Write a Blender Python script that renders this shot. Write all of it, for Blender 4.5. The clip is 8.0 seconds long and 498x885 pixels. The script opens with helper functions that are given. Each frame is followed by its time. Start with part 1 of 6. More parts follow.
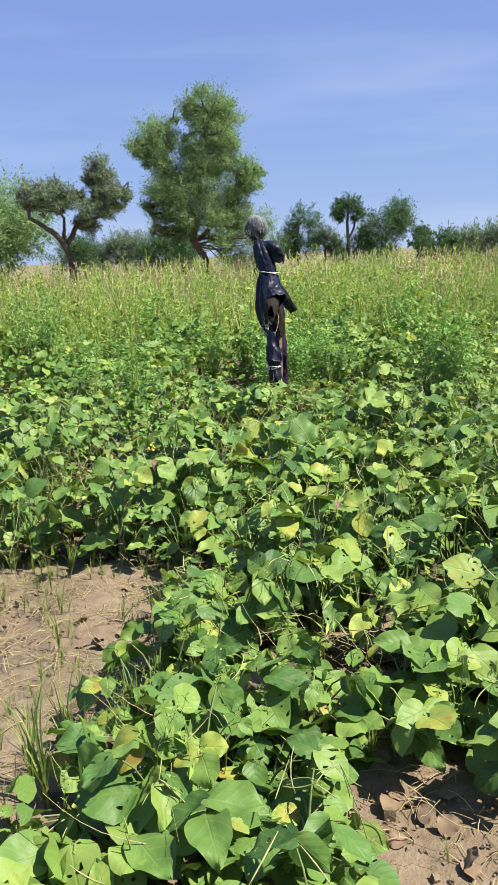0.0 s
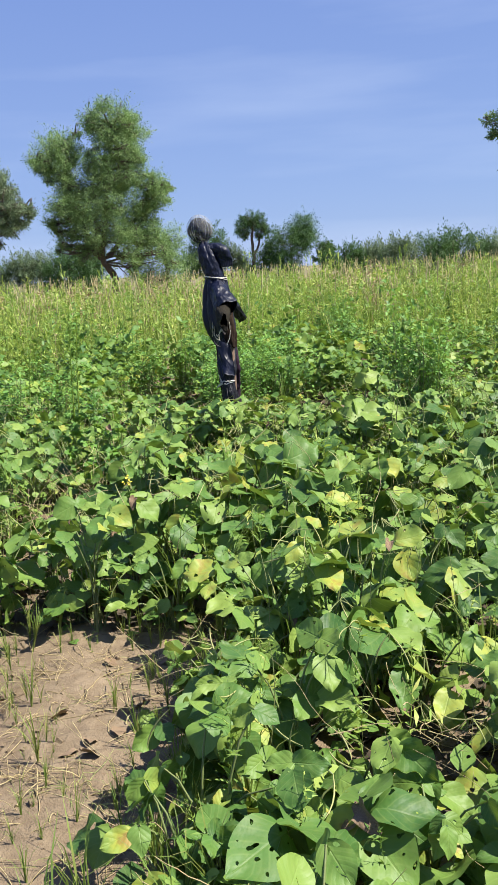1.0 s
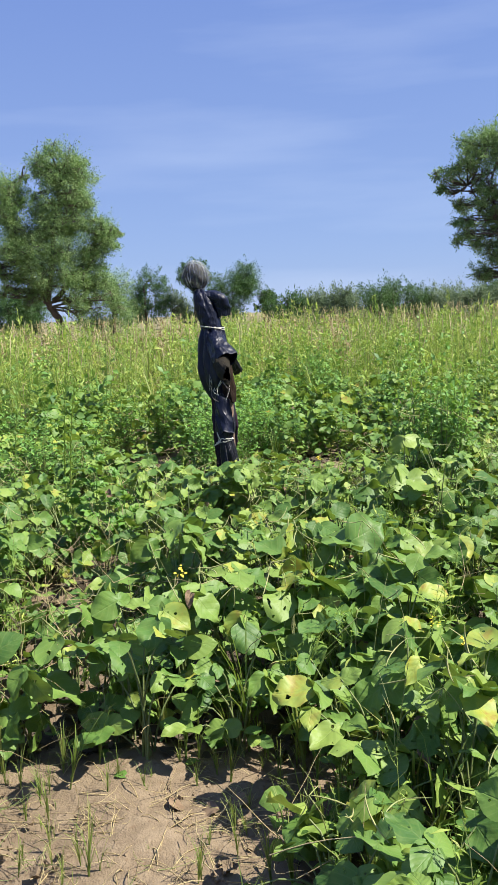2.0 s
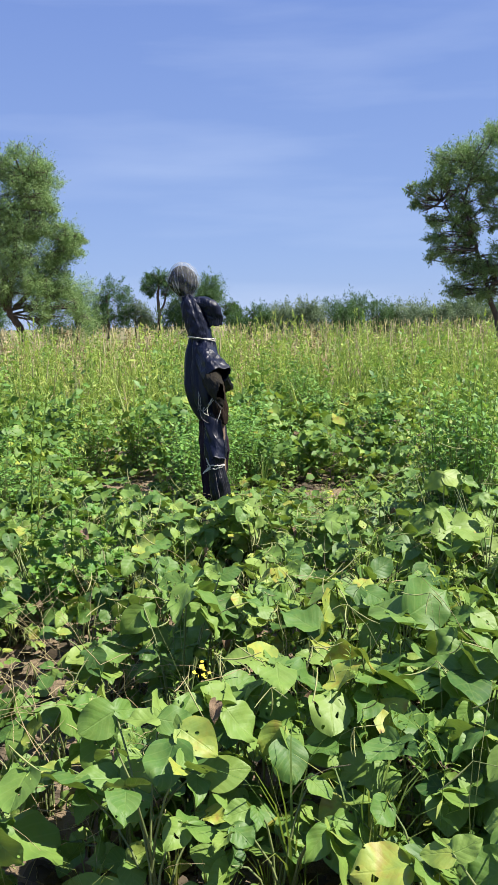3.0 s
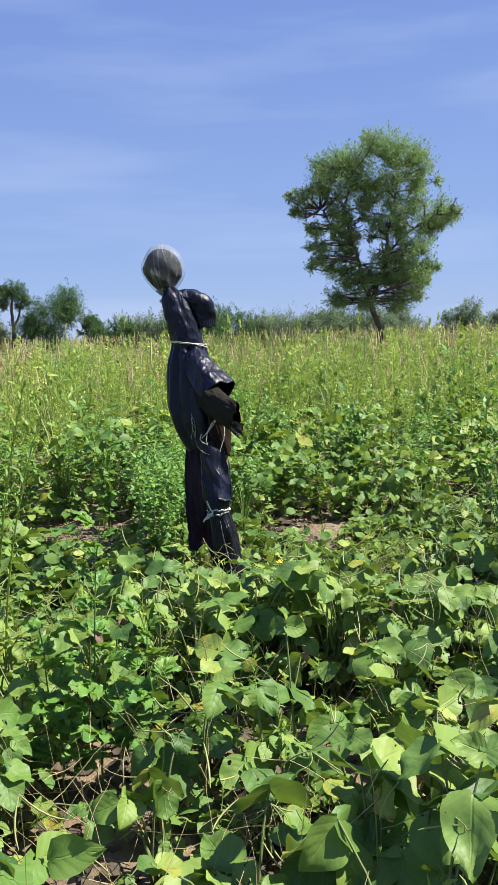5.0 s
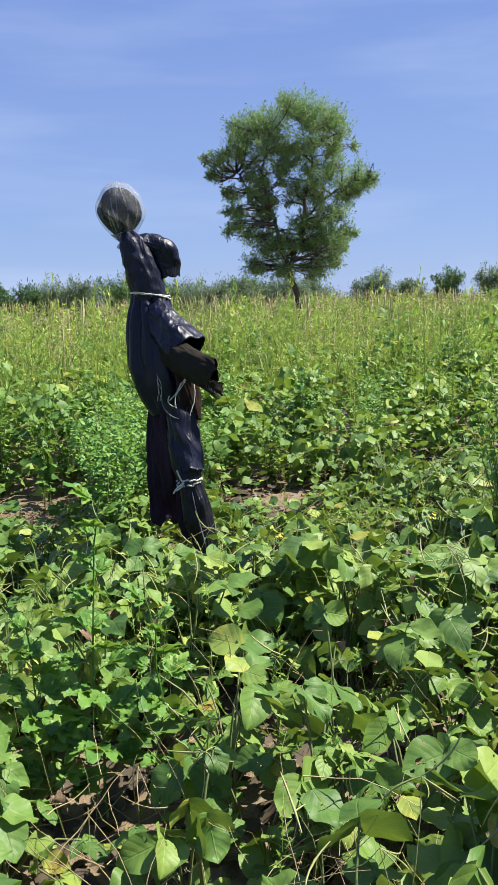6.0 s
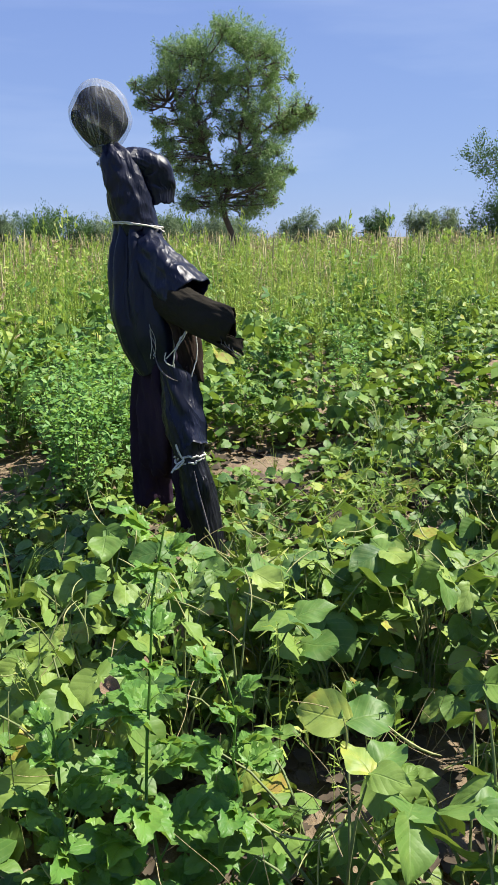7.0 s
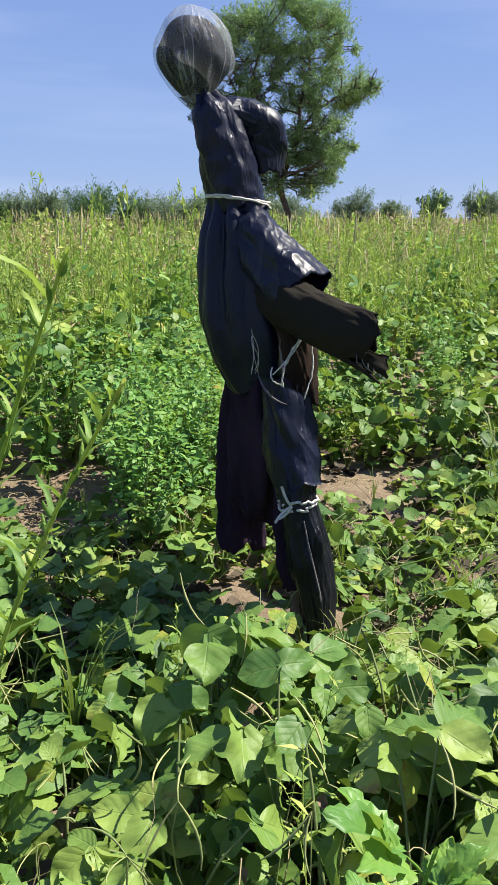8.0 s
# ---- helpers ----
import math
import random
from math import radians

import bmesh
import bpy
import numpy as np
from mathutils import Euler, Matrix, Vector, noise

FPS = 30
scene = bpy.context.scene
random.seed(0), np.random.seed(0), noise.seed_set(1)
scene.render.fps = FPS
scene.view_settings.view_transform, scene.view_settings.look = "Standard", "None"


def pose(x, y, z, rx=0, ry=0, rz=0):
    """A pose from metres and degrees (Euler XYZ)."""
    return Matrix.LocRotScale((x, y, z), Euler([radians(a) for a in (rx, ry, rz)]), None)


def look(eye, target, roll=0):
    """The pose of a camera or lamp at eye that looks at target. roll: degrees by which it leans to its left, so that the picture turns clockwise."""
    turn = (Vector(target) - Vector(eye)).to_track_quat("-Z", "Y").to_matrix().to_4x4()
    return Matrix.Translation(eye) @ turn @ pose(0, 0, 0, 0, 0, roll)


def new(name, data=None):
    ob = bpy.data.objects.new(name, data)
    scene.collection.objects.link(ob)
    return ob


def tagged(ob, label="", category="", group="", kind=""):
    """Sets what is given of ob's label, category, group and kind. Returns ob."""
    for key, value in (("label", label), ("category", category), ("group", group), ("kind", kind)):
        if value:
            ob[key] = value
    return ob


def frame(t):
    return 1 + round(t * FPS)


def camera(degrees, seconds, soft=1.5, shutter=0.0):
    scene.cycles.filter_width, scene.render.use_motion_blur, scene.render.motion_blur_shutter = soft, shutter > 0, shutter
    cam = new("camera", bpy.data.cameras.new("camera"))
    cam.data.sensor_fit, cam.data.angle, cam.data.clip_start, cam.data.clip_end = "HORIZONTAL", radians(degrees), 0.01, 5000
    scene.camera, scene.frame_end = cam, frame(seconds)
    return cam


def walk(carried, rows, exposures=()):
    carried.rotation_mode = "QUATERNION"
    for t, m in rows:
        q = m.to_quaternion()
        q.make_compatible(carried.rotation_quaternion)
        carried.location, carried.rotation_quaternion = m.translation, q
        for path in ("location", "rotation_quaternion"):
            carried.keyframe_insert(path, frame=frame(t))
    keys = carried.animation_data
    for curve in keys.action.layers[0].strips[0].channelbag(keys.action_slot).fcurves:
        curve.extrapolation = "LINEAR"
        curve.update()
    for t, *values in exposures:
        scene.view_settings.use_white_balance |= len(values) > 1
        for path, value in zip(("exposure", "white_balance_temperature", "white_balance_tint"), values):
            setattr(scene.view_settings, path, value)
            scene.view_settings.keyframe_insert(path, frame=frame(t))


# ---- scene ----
cam = camera(33.4, 8.0, soft=1.1)
METRES, EYE, TILT, LEAN, TURN = 6.1, 1.52, -12.8, 2.5, 0.0
ROWS = [
    (0.0, 0.0, 0.0, 0.0, -0.0, 0.0, -0.0),
    (0.5, -0.0223, 0.0673, 0.0084, -1.84, 0.77, 0.94),
    (1.0, -0.0593, 0.1252, 0.007, -6.23, 1.15, 2.65),
    (1.5, -0.1087, 0.174, 0.0263, -9.67, 2.6, 3.39),
    (1.7, -0.1182, 0.1882, 0.0275, -9.85, 3.40, 3.15),
    (2.8, -0.1423, 0.3270, 0.0570, -13.52, 4.71, 1.80),
    (3.0, -0.1412, 0.3473, 0.0601, -13.59, 4.83, 2.04),
    (3.5, -0.1396, 0.4231, 0.0836, -14.72, 5.24, 1.62),
    (4.0, -0.1497, 0.4871, 0.0888, -16.69, 5.86, 1.99),
    (4.5, -0.1787, 0.5492, 0.0966, -19.97, 5.79, 3.12),
    (5.0, -0.2136, 0.5894, 0.104, -23.39, 5.17, 4.82),
    (5.2, -0.2209, 0.6055, 0.1063, -24.25, 4.70, 5.45),
    (6.3, -0.2305, 0.7140, 0.1155, -32.10, 1.45, 5.82),
    (6.5, -0.2273, 0.7485, 0.1263, -33.54, 0.5, 5.7),
    (7.0, -0.2226, 0.7944, 0.134, -35.13, -1.98, 6.13),
    (7.5, -0.2097, 0.8668, 0.1378, -34.58, -2.62, 5.12),
    (8.0, -0.1866, 0.9102, 0.162, -32.12, -3.02, 4.8),
]
walk(cam, [(t, pose(0, 0, EYE, TILT, LEAN, TURN) @ pose(METRES * x, METRES * y, METRES * z, 90 + pitch, roll, yaw)) for t, x, y, z, yaw, pitch, roll in ROWS],
     exposures=((0.0, 1.08), (8.0, 1.08)))

# ---- light and sky ----
SUN_AZ, SUN_EL = 110.0, 54.0          # degrees clockwise from the +y axis, and above the horizon
sun = new("sun", bpy.data.lights.new("sun", "SUN"))
sun.data.energy, sun.data.angle, sun.data.color = 5.0, radians(0.55), (1.0, 0.95, 0.86)
_a, _e = radians(SUN_AZ), radians(SUN_EL)
SUN_DIR = Vector((math.sin(_a) * math.cos(_e), math.cos(_a) * math.cos(_e), math.sin(_e)))
sun.matrix_world = look(SUN_DIR * 40, (0, 0, 0))

world = bpy.data.worlds.new("sky")
scene.world = world
world.use_nodes = True
wn, wl = world.node_tree.nodes, world.node_tree.links
sky = wn.new("ShaderNodeTexSky")
sky.sky_type, sky.sun_disc = "NISHITA", False
sky.sun_elevation, sky.sun_rotation = radians(SUN_EL), radians(SUN_AZ)
sky.altitude, sky.air_density, sky.dust_density, sky.ozone_density = 200, 1.0, 0.0, 6.0
# thin high cloud, in faint streaks overhead
wco = wn.new("ShaderNodeTexCoord")
wmap = wn.new("ShaderNodeMapping")
wmap.inputs["Scale"].default_value, wmap.inputs["Rotation"].default_value = (1.2, 2.0, 9.0), (0.1, 0.25, 0.5)
wnoise = wn.new("ShaderNodeTexNoise")
wnoise.inputs["Scale"].default_value, wnoise.inputs["Detail"].default_value = 1.6, 5.0
wramp = wn.new("ShaderNodeValToRGB")
wramp.color_ramp.elements[0].position, wramp.color_ramp.elements[1].position = 0.48, 0.80
wramp.color_ramp.elements[0].color, wramp.color_ramp.elements[1].color = (0, 0, 0, 1), (0.20, 0.20, 0.20, 1)
wmix = wn.new("ShaderNodeMixRGB")
wmix.inputs[2].default_value = (8.0, 9.0, 11.0, 1)
# clear dry-season air: paler blue at the horizon, deeper overhead
wsep = wn.new("ShaderNodeSeparateXYZ")
wgrad = wn.new("ShaderNodeValToRGB")
wgrad.color_ramp.elements[0].position, wgrad.color_ramp.elements[1].position = 0.0, 0.42
wgrad.color_ramp.elements[0].color, wgrad.color_ramp.elements[1].color = (0.345, 0.485, 0.845, 1), (0.185, 0.300, 0.735, 1)
wscale = wn.new("ShaderNodeMixRGB")
wscale.blend_type = "MULTIPLY"
wscale.inputs[0].default_value, wscale.inputs[2].default_value = 1.0, (9.6, 9.6, 9.6, 1)
wair = wn.new("ShaderNodeMixRGB")
wair.inputs[0].default_value = 0.8
wl.new(wco.outputs["Generated"], wsep.inputs[0])
wl.new(wsep.outputs[2], wgrad.inputs[0])
wl.new(wgrad.outputs[0], wscale.inputs[1])
wl.new(sky.outputs[0], wair.inputs[1])
wl.new(wscale.outputs[0], wair.inputs[2])
wl.new(wco.outputs["Generated"], wmap.inputs[0])
wl.new(wmap.outputs[0], wnoise.inputs[0])
wl.new(wnoise.outputs[0], wramp.inputs[0])
wl.new(wramp.outputs[0], wmix.inputs[0])
wl.new(wair.outputs[0], wmix.inputs[1])
wl.new(wmix.outputs[0], wn["Background"].inputs[0])
wn["Background"].inputs[1].default_value = 0.052


# ---- materials ----
class Nodes:
    """Short forms for building a node material."""

    def __init__(self, name):
        self.mat = bpy.data.materials.new(name)
        self.mat.use_nodes = True
        self.tree = self.mat.node_tree
        self.tree.nodes.clear()
        self.out = self.tree.nodes.new("ShaderNodeOutputMaterial")

    def add(self, kind, *links, **values):
        n = self.tree.nodes.new(kind)
        for key, v in values.items():
            n.inputs[key.replace("_", " ")].default_value = v
        for i, src in links:
            self.tree.links.new(src, n.inputs[i])
        return n

    def math(self, op, a, b=None, clamp=False):
        n = self.tree.nodes.new("ShaderNodeMath")
        n.operation, n.use_clamp = op, clamp
        for i, v in enumerate((a, b)):
            if v is None:
                continue
            if isinstance(v, (int, float)):
                n.inputs[i].default_value = v
            else:
                self.tree.links.new(v, n.inputs[i])
        return n.outputs[0]

    def ramp(self, src, stops, step=False):
        n = self.tree.nodes.new("ShaderNodeValToRGB")
        n.color_ramp.interpolation = "CONSTANT" if step else "LINEAR"
        e = n.color_ramp.elements
        while len(e) < len(stops):
            e.new(0.5)
        for el, (p, c) in zip(e, stops):
            el.position = p
            el.color = (*c, 1) if len(c) == 3 else c
        self.tree.links.new(src, n.inputs[0])
        return n.outputs[0]

    def mix(self, fac, a, b, blend="MIX"):
        n = self.tree.nodes.new("ShaderNodeMixRGB")
        n.blend_type = blend
        for i, v in enumerate((fac, a, b)):
            if isinstance(v, (int, float)):
                n.inputs[i].default_value = v
            elif isinstance(v, tuple):
                n.inputs[i].default_value = (*v, 1)
            else:
                self.tree.links.new(v, n.inputs[i])
        return n.outputs[0]

    def noise(self, scale, detail=4.0, coord="Object", rough=0.55):
        c = self.tree.nodes.new("ShaderNodeTexCoord")
        n = self.add("ShaderNodeTexNoise", (0, c.outputs[coord]), Scale=scale, Detail=detail, Roughness=rough)
        return n.outputs[0]

    def bump(self, height, strength=0.3, distance=0.01):
        n = self.add("ShaderNodeBump", ("Height", height), Strength=strength, Distance=distance)
        return n.outputs[0]

    def done(self, shader):
        self.tree.links.new(shader, self.out.inputs[0])
        return self.mat


def grey(v):
    return (v, v, v)


def leaf_material(name, stops, translucent=0.36, rough=0.5, veins=True, blotch=0.35, holes=False, glow=(0.30, 0.42, 0.03), ageing=False):
    """A leaf: its colour varies from leaf to leaf, with veins, blotches and light coming through."""
    k = Nodes(name)
    obj = k.add("ShaderNodeObjectInfo")
    geo = k.add("ShaderNodeNewGeometry")

    def spread(scale, detail):
        return k.add("ShaderNodeTexNoise", (0, geo.outputs["Position"]), Scale=scale, Detail=detail, Roughness=0.55).outputs[0]

    r = k.math("FRACT", k.math("ADD", k.math("MULTIPLY", obj.outputs["Random"], 7.31), geo.outputs["Random Per Island"]))
    fine, wide, patch = spread(42, 3), spread(1.9, 3), spread(17, 3)
    # whole plants are yellower or darker than their neighbours
    shade = k.math("ADD", k.math("MULTIPLY", r, 0.72), k.math("MULTIPLY", k.math("SUBTRACT", wide, 0.40, True), 1.1), True)
    col = k.ramp(shade, stops)
    col = k.mix(k.math("MULTIPLY", k.math("SUBTRACT", fine, 0.42, True), blotch * 2.2, True), col, (0.20, 0.25, 0.055))
    if ageing:
        # old leaves turn yellow in patches, and brown at last
        old = k.math("MULTIPLY", k.math("SUBTRACT", r, 0.89, True), 12.0, True)
        yellow = k.math("MULTIPLY", old, k.ramp(patch, [(0.40, grey(0.05)), (0.62, grey(0.95))]))
        col = k.mix(yellow, col, (0.36, 0.365, 0.055))
        brown = k.math("MULTIPLY", old, k.ramp(patch, [(0.57, grey(0.0)), (0.66, grey(0.75))]))
        col = k.mix(brown, col, (0.26, 0.15, 0.05))
    height = fine
    if veins:
        uv = k.add("ShaderNodeUVMap")
        sep = k.add("ShaderNodeSeparateXYZ", (0, uv.outputs[0]))
        side = k.math("ABSOLUTE", k.math("SUBTRACT", sep.outputs[0], 0.5))
        run = k.math("FRACT", k.math("MULTIPLY", k.math("SUBTRACT", sep.outputs[1], k.math("MULTIPLY", side, 0.75)), 4.6))
        rib = k.math("SUBTRACT", 1.0, k.math("MULTIPLY", k.math("ABSOLUTE", k.math("SUBTRACT", run, 0.5)), 9.0), True)
        mid = k.math("SUBTRACT", 1.0, k.math("MULTIPLY", side, 32.0), True)
        vein = k.math("MAXIMUM", rib, mid)
        col = k.mix(k.math("MULTIPLY", vein, 0.13), col, (0.34, 0.42, 0.14))
        quilt = k.math("MULTIPLY", k.math("SINE", k.math("MULTIPLY", run, 3.14159)), 0.28)
        height = k.math("ADD", k.math("MULTIPLY", fine, 0.9), k.math("SUBTRACT", quilt, k.math("MULTIPLY", mid, 0.5)))
    nrm = k.bump(height, 0.4, 0.004)
    p = k.add("ShaderNodeBsdfPrincipled", ("Base Color", col), ("Normal", nrm), Roughness=rough)
    p.inputs["Specular IOR Level"].default_value = 0.27
    tcol = k.mix(0.5, col, glow)
    t = k.add("ShaderNodeBsdfTranslucent", (0, tcol))
    m = k.add("ShaderNodeMixShader", (1, p.outputs[0]), (2, t.outputs[0]))
    m.inputs[0].default_value = translucent
    out = m.outputs[0]
    if holes:
        # insect holes: a few small bites, on some of the leaves only
        bites = k.math("GREATER_THAN", spread(52, 0), 0.745)
        some = k.math("GREATER_THAN", k.math("FRACT", k.math("MULTIPLY", r, 13.7)), 0.68)
        hole = k.add("ShaderNodeBsdfTransparent")
        h = k.add("ShaderNodeMixShader", (0, k.math("MULTIPLY", bites, some)), (1, out), (2, hole.outputs[0]))
        out = h.outputs[0]
    return k.done(out)


BEAN = [(0.0, (0.030, 0.084, 0.022)), (0.28, (0.082, 0.172, 0.036)), (0.55, (0.142, 0.240, 0.048)), (0.80, (0.205, 0.296, 0.062)), (1.0, (0.285, 0.360, 0.082))]
BEAN_FAR = [(0.0, (0.042, 0.108, 0.028)), (0.30, (0.092, 0.188, 0.038)), (0.58, (0.160, 0.265, 0.050)), (0.80, (0.240, 0.340, 0.062)), (1.0, (0.340, 0.410, 0.080))]
mat_bean = leaf_material("bean_leaf", BEAN, 0.21, holes=True, ageing=True)
mat_bean_far = leaf_material("bean_leaf_distant", BEAN_FAR, 0.28, veins=False, ageing=True)
mat_small = leaf_material("clover_leaf", [(0.0, (0.085, 0.22, 0.055)), (0.6, (0.17, 0.35, 0.080)), (1.0, (0.28, 0.46, 0.105))], veins=False)
mat_tall = leaf_material("tall_weed_leaf", [(0.0, (0.16, 0.29, 0.065)), (0.35, (0.34, 0.48, 0.10)), (0.75, (0.50, 0.58, 0.14)), (1.0, (0.62, 0.60, 0.20))], 0.42, veins=False)
mat_bushy = leaf_material("bushy_weed_leaf", [(0.0, (0.055, 0.150, 0.040)), (0.5, (0.13, 0.27, 0.058)), (1.0, (0.27, 0.40, 0.080))], 0.32, veins=False)
mat_lobed = leaf_material("lobed_leaf", [(0.0, (0.080, 0.205, 0.042)), (0.6, (0.140, 0.295, 0.056)), (1.0, (0.23, 0.38, 0.065))], rough=0.42)
mat_sesame = leaf_material("sesame_leaf", [(0.0, (0.13, 0.25, 0.058)), (0.6, (0.24, 0.37, 0.075)), (1.0, (0.38, 0.48, 0.10))], 0.42)
mat_leafy = leaf_material("leafy_weed_leaf", [(0.0, (0.12, 0.26, 0.06)), (0.5, (0.27, 0.43, 0.09)), (1.0, (0.48, 0.58, 0.13))], 0.42, veins=False)
mat_tree = leaf_material("tree_leaf", [(0.0, (0.115, 0.200, 0.070)), (0.5, (0.195, 0.298, 0.105)), (1.0, (0.290, 0.392, 0.150))], 0.40, veins=False, blotch=0.12, glow=(0.22, 0.38, 0.11))
mat_tree_grey = leaf_material("grey_tree_leaf", [(0.0, (0.090, 0.140, 0.078)), (0.6, (0.150, 0.205, 0.112)), (1.0, (0.225, 0.285, 0.155))], 0.34, veins=False, blotch=0.12, glow=(0.22, 0.31, 0.13))
mat_tree_dark = leaf_material("dark_tree_leaf", [(0.0, (0.026, 0.070, 0.022)), (0.5, (0.046, 0.105, 0.030)), (1.0, (0.080, 0.150, 0.042))], 0.24, veins=False, blotch=0.12, glow=(0.18, 0.34, 0.06))


def plain(name, a, b, scale=12.0, rough=0.8, bump=0.3, dist=0.01, metal=0.0, wide=1.2):
    """A two-tone surface with grain at two scales."""
    k = Nodes(name)
    n, w = k.noise(scale, 6), k.noise(wide, 3)
    f = k.math("ADD", k.math("MULTIPLY", n, 0.6), k.math("MULTIPLY", w, 0.4))
    col = k.ramp(f, [(0.32, a), (0.68, b)])
    p = k.add("ShaderNodeBsdfPrincipled", ("Base Color", col), ("Normal", k.bump(n, bump, dist)), Roughness=rough, Metallic=metal)
    return k.done(p.outputs[0])


mat_stem = plain("green_stem", (0.10, 0.15, 0.045), (0.20, 0.22, 0.08), 30, 0.6)
mat_dry = plain("dry_stem", (0.27, 0.20, 0.09), (0.46, 0.38, 0.20), 40, 0.8)
mat_pod = plain("bean_pod", (0.16, 0.22, 0.06), (0.36, 0.34, 0.13), 18, 0.6)
mat_flower = plain("yellow_petal", (0.62, 0.48, 0.03), (0.75, 0.62, 0.06), 30, 0.6)
mat_bark = plain("bark", (0.050, 0.038, 0.028), (0.13, 0.10, 0.075), 9, 0.9, 0.8, 0.03)
mat_seed = plain("grass_seed_spike", (0.36, 0.32, 0.15), (0.54, 0.48, 0.25), 25, 0.9)
mat_grass = leaf_material("grass_blade", [(0.0, (0.09, 0.17, 0.04)), (0.5, (0.20, 0.27, 0.06)), (1.0, (0.40, 0.37, 0.13))], veins=False)
mat_deadleaf = plain("dead_leaf", (0.12, 0.075, 0.042), (0.27, 0.19, 0.115), 20, 0.9)


# near-black brown: the deep shade under the beans, put into a leaf colour
mat_shade_leaf = plain("shade_dark_leaf", (0.042, 0.031, 0.020), (0.105, 0.078, 0.048), 20, 0.9)


def soil_material():
    k = Nodes("sandy_soil")
    grain, clod, wide = k.noise(160, 3), k.noise(16, 6), k.noise(1.6, 4)
    col = k.ramp(k.math("ADD", k.math("MULTIPLY", clod, 0.65), k.math("MULTIPLY", wide, 0.35)),
                 [(0.30, (0.122, 0.089, 0.057)), (0.52, (0.198, 0.150, 0.098)), (0.72, (0.275, 0.215, 0.145))])
    col = k.mix(k.math("MULTIPLY", grain, 0.35), col, (0.22, 0.160, 0.100))
    # litter of dry stalk ends and crumbs
    litter = k.math("GREATER_THAN", k.noise(55, 2), 0.66)
    col = k.mix(k.math("MULTIPLY", litter, 0.55), col, (0.15, 0.10, 0.06))
    # scrub green over the far ground
    geo = k.add("ShaderNodeNewGeometry")
    sep = k.add("ShaderNodeSeparateXYZ", (0, geo.outputs["Position"]))
    far = k.math("MULTIPLY", k.math("SUBTRACT", sep.outputs[1], 34.0), 0.08, True)
    scrub = k.math("MULTIPLY", far, k.ramp(k.noise(0.35, 5), [(0.40, grey(0.0)), (0.60, grey(0.8))]))
    col = k.mix(scrub, col, (0.14, 0.17, 0.06))
    h = k.math("ADD", clod, k.math("MULTIPLY", grain, 0.25))
    p = k.add("ShaderNodeBsdfPrincipled", ("Base Color", col), ("Normal", k.bump(h, 0.7, 0.03)), Roughness=0.95)
    p.inputs["Specular IOR Level"].default_value = 0.15
    return k.done(p.outputs[0])


mat_soil = soil_material()


def cloth_material(name, a, b, rough, weave=0.0, spec=0.5, fold=0.5, crease=0.3, sheen=0.0):
    """Dark sheeting or cloth: long soft folds, sharper creases across them, dust, and the gloss that goes with it."""
    k = Nodes(name)
    co = k.add("ShaderNodeTexCoord")
    long_map = k.add("ShaderNodeMapping", (0, co.outputs["Object"]))
    long_map.inputs["Scale"].default_value = (1, 1, 0.22)
    soft = k.add("ShaderNodeTexNoise", (0, long_map.outputs[0]), Scale=17.0, Detail=2.0).outputs[0]
    # sharp thin creases in two directions, with smooth stretches between them
    def crease_lines(scale, turn, width):
        m = k.add("ShaderNodeMapping", (0, co.outputs["Object"]))
        m.inputs["Scale"].default_value, m.inputs["Rotation"].default_value = (1.0, 1.0, 0.30), turn
        n = k.add("ShaderNodeTexNoise", (0, m.outputs[0]), Scale=scale, Detail=1.5, Roughness=0.5).outputs[0]
        return k.math("SUBTRACT", 1.0, k.math("MULTIPLY", k.math("ABSOLUTE", k.math("SUBTRACT", n, 0.5)), width), True)

    ridge = k.math("MAXIMUM", crease_lines(10.0, (0.35, 0.45, 0.2), 12.0), k.math("MULTIPLY", crease_lines(38.0, (-0.5, -0.6, 0.9), 10.0), 0.4))
    dust, fibre = k.noise(3.5, 6), k.noise(240, 2)
    col = k.ramp(dust, [(0.35, a), (0.75, b)])
    h = k.math("ADD", k.math("MULTIPLY", soft, fold * 2), k.math("ADD", k.math("MULTIPLY", ridge, crease * 1.05), k.math("MULTIPLY", fibre, weave)))
    rgh = k.math("ADD", k.math("MULTIPLY", dust, 0.30), rough - 0.14)
    p = k.add("ShaderNodeBsdfPrincipled", ("Base Color", col), ("Normal", k.bump(h, 0.55, 0.03)), ("Roughness", rgh))
    p.inputs["Specular IOR Level"].default_value = spec
    p.inputs["Sheen Weight"].default_value = sheen
    return k.done(p.outputs[0])


mat_sheet = cloth_material("navy_black_plastic_sheet", (0.0030, 0.0042, 0.0120), (0.0065, 0.010, 0.034), 0.43, 0.0, 0.30, 0.06, 0.20)
mat_black = cloth_material("black_plastic", (0.004, 0.004, 0.006), (0.012, 0.013, 0.019), 0.42, 0.0, 0.30, 0.12, 0.25)
mat_ball = cloth_material("dull_black_plastic", (0.006, 0.006, 0.007), (0.014, 0.014, 0.015), 0.75, 0.0, 0.2, 0.2, 0.2)
mat_brown = cloth_material("dark_brown_cloth", (0.017, 0.0145, 0.010), (0.028, 0.024, 0.017), 0.95, 0.08, 0.1, 0.12, 0.05)
mat_under = cloth_material("red_brown_cloth", (0.018, 0.012, 0.009), (0.042, 0.027, 0.018), 0.95, 0.08, 0.1, 0.6, 0.2)
mat_trouser = cloth_material("purple_black_cloth", (0.017, 0.010, 0.019), (0.040, 0.023, 0.037), 0.95, 0.06, 0.10, 0.3, 0.08)
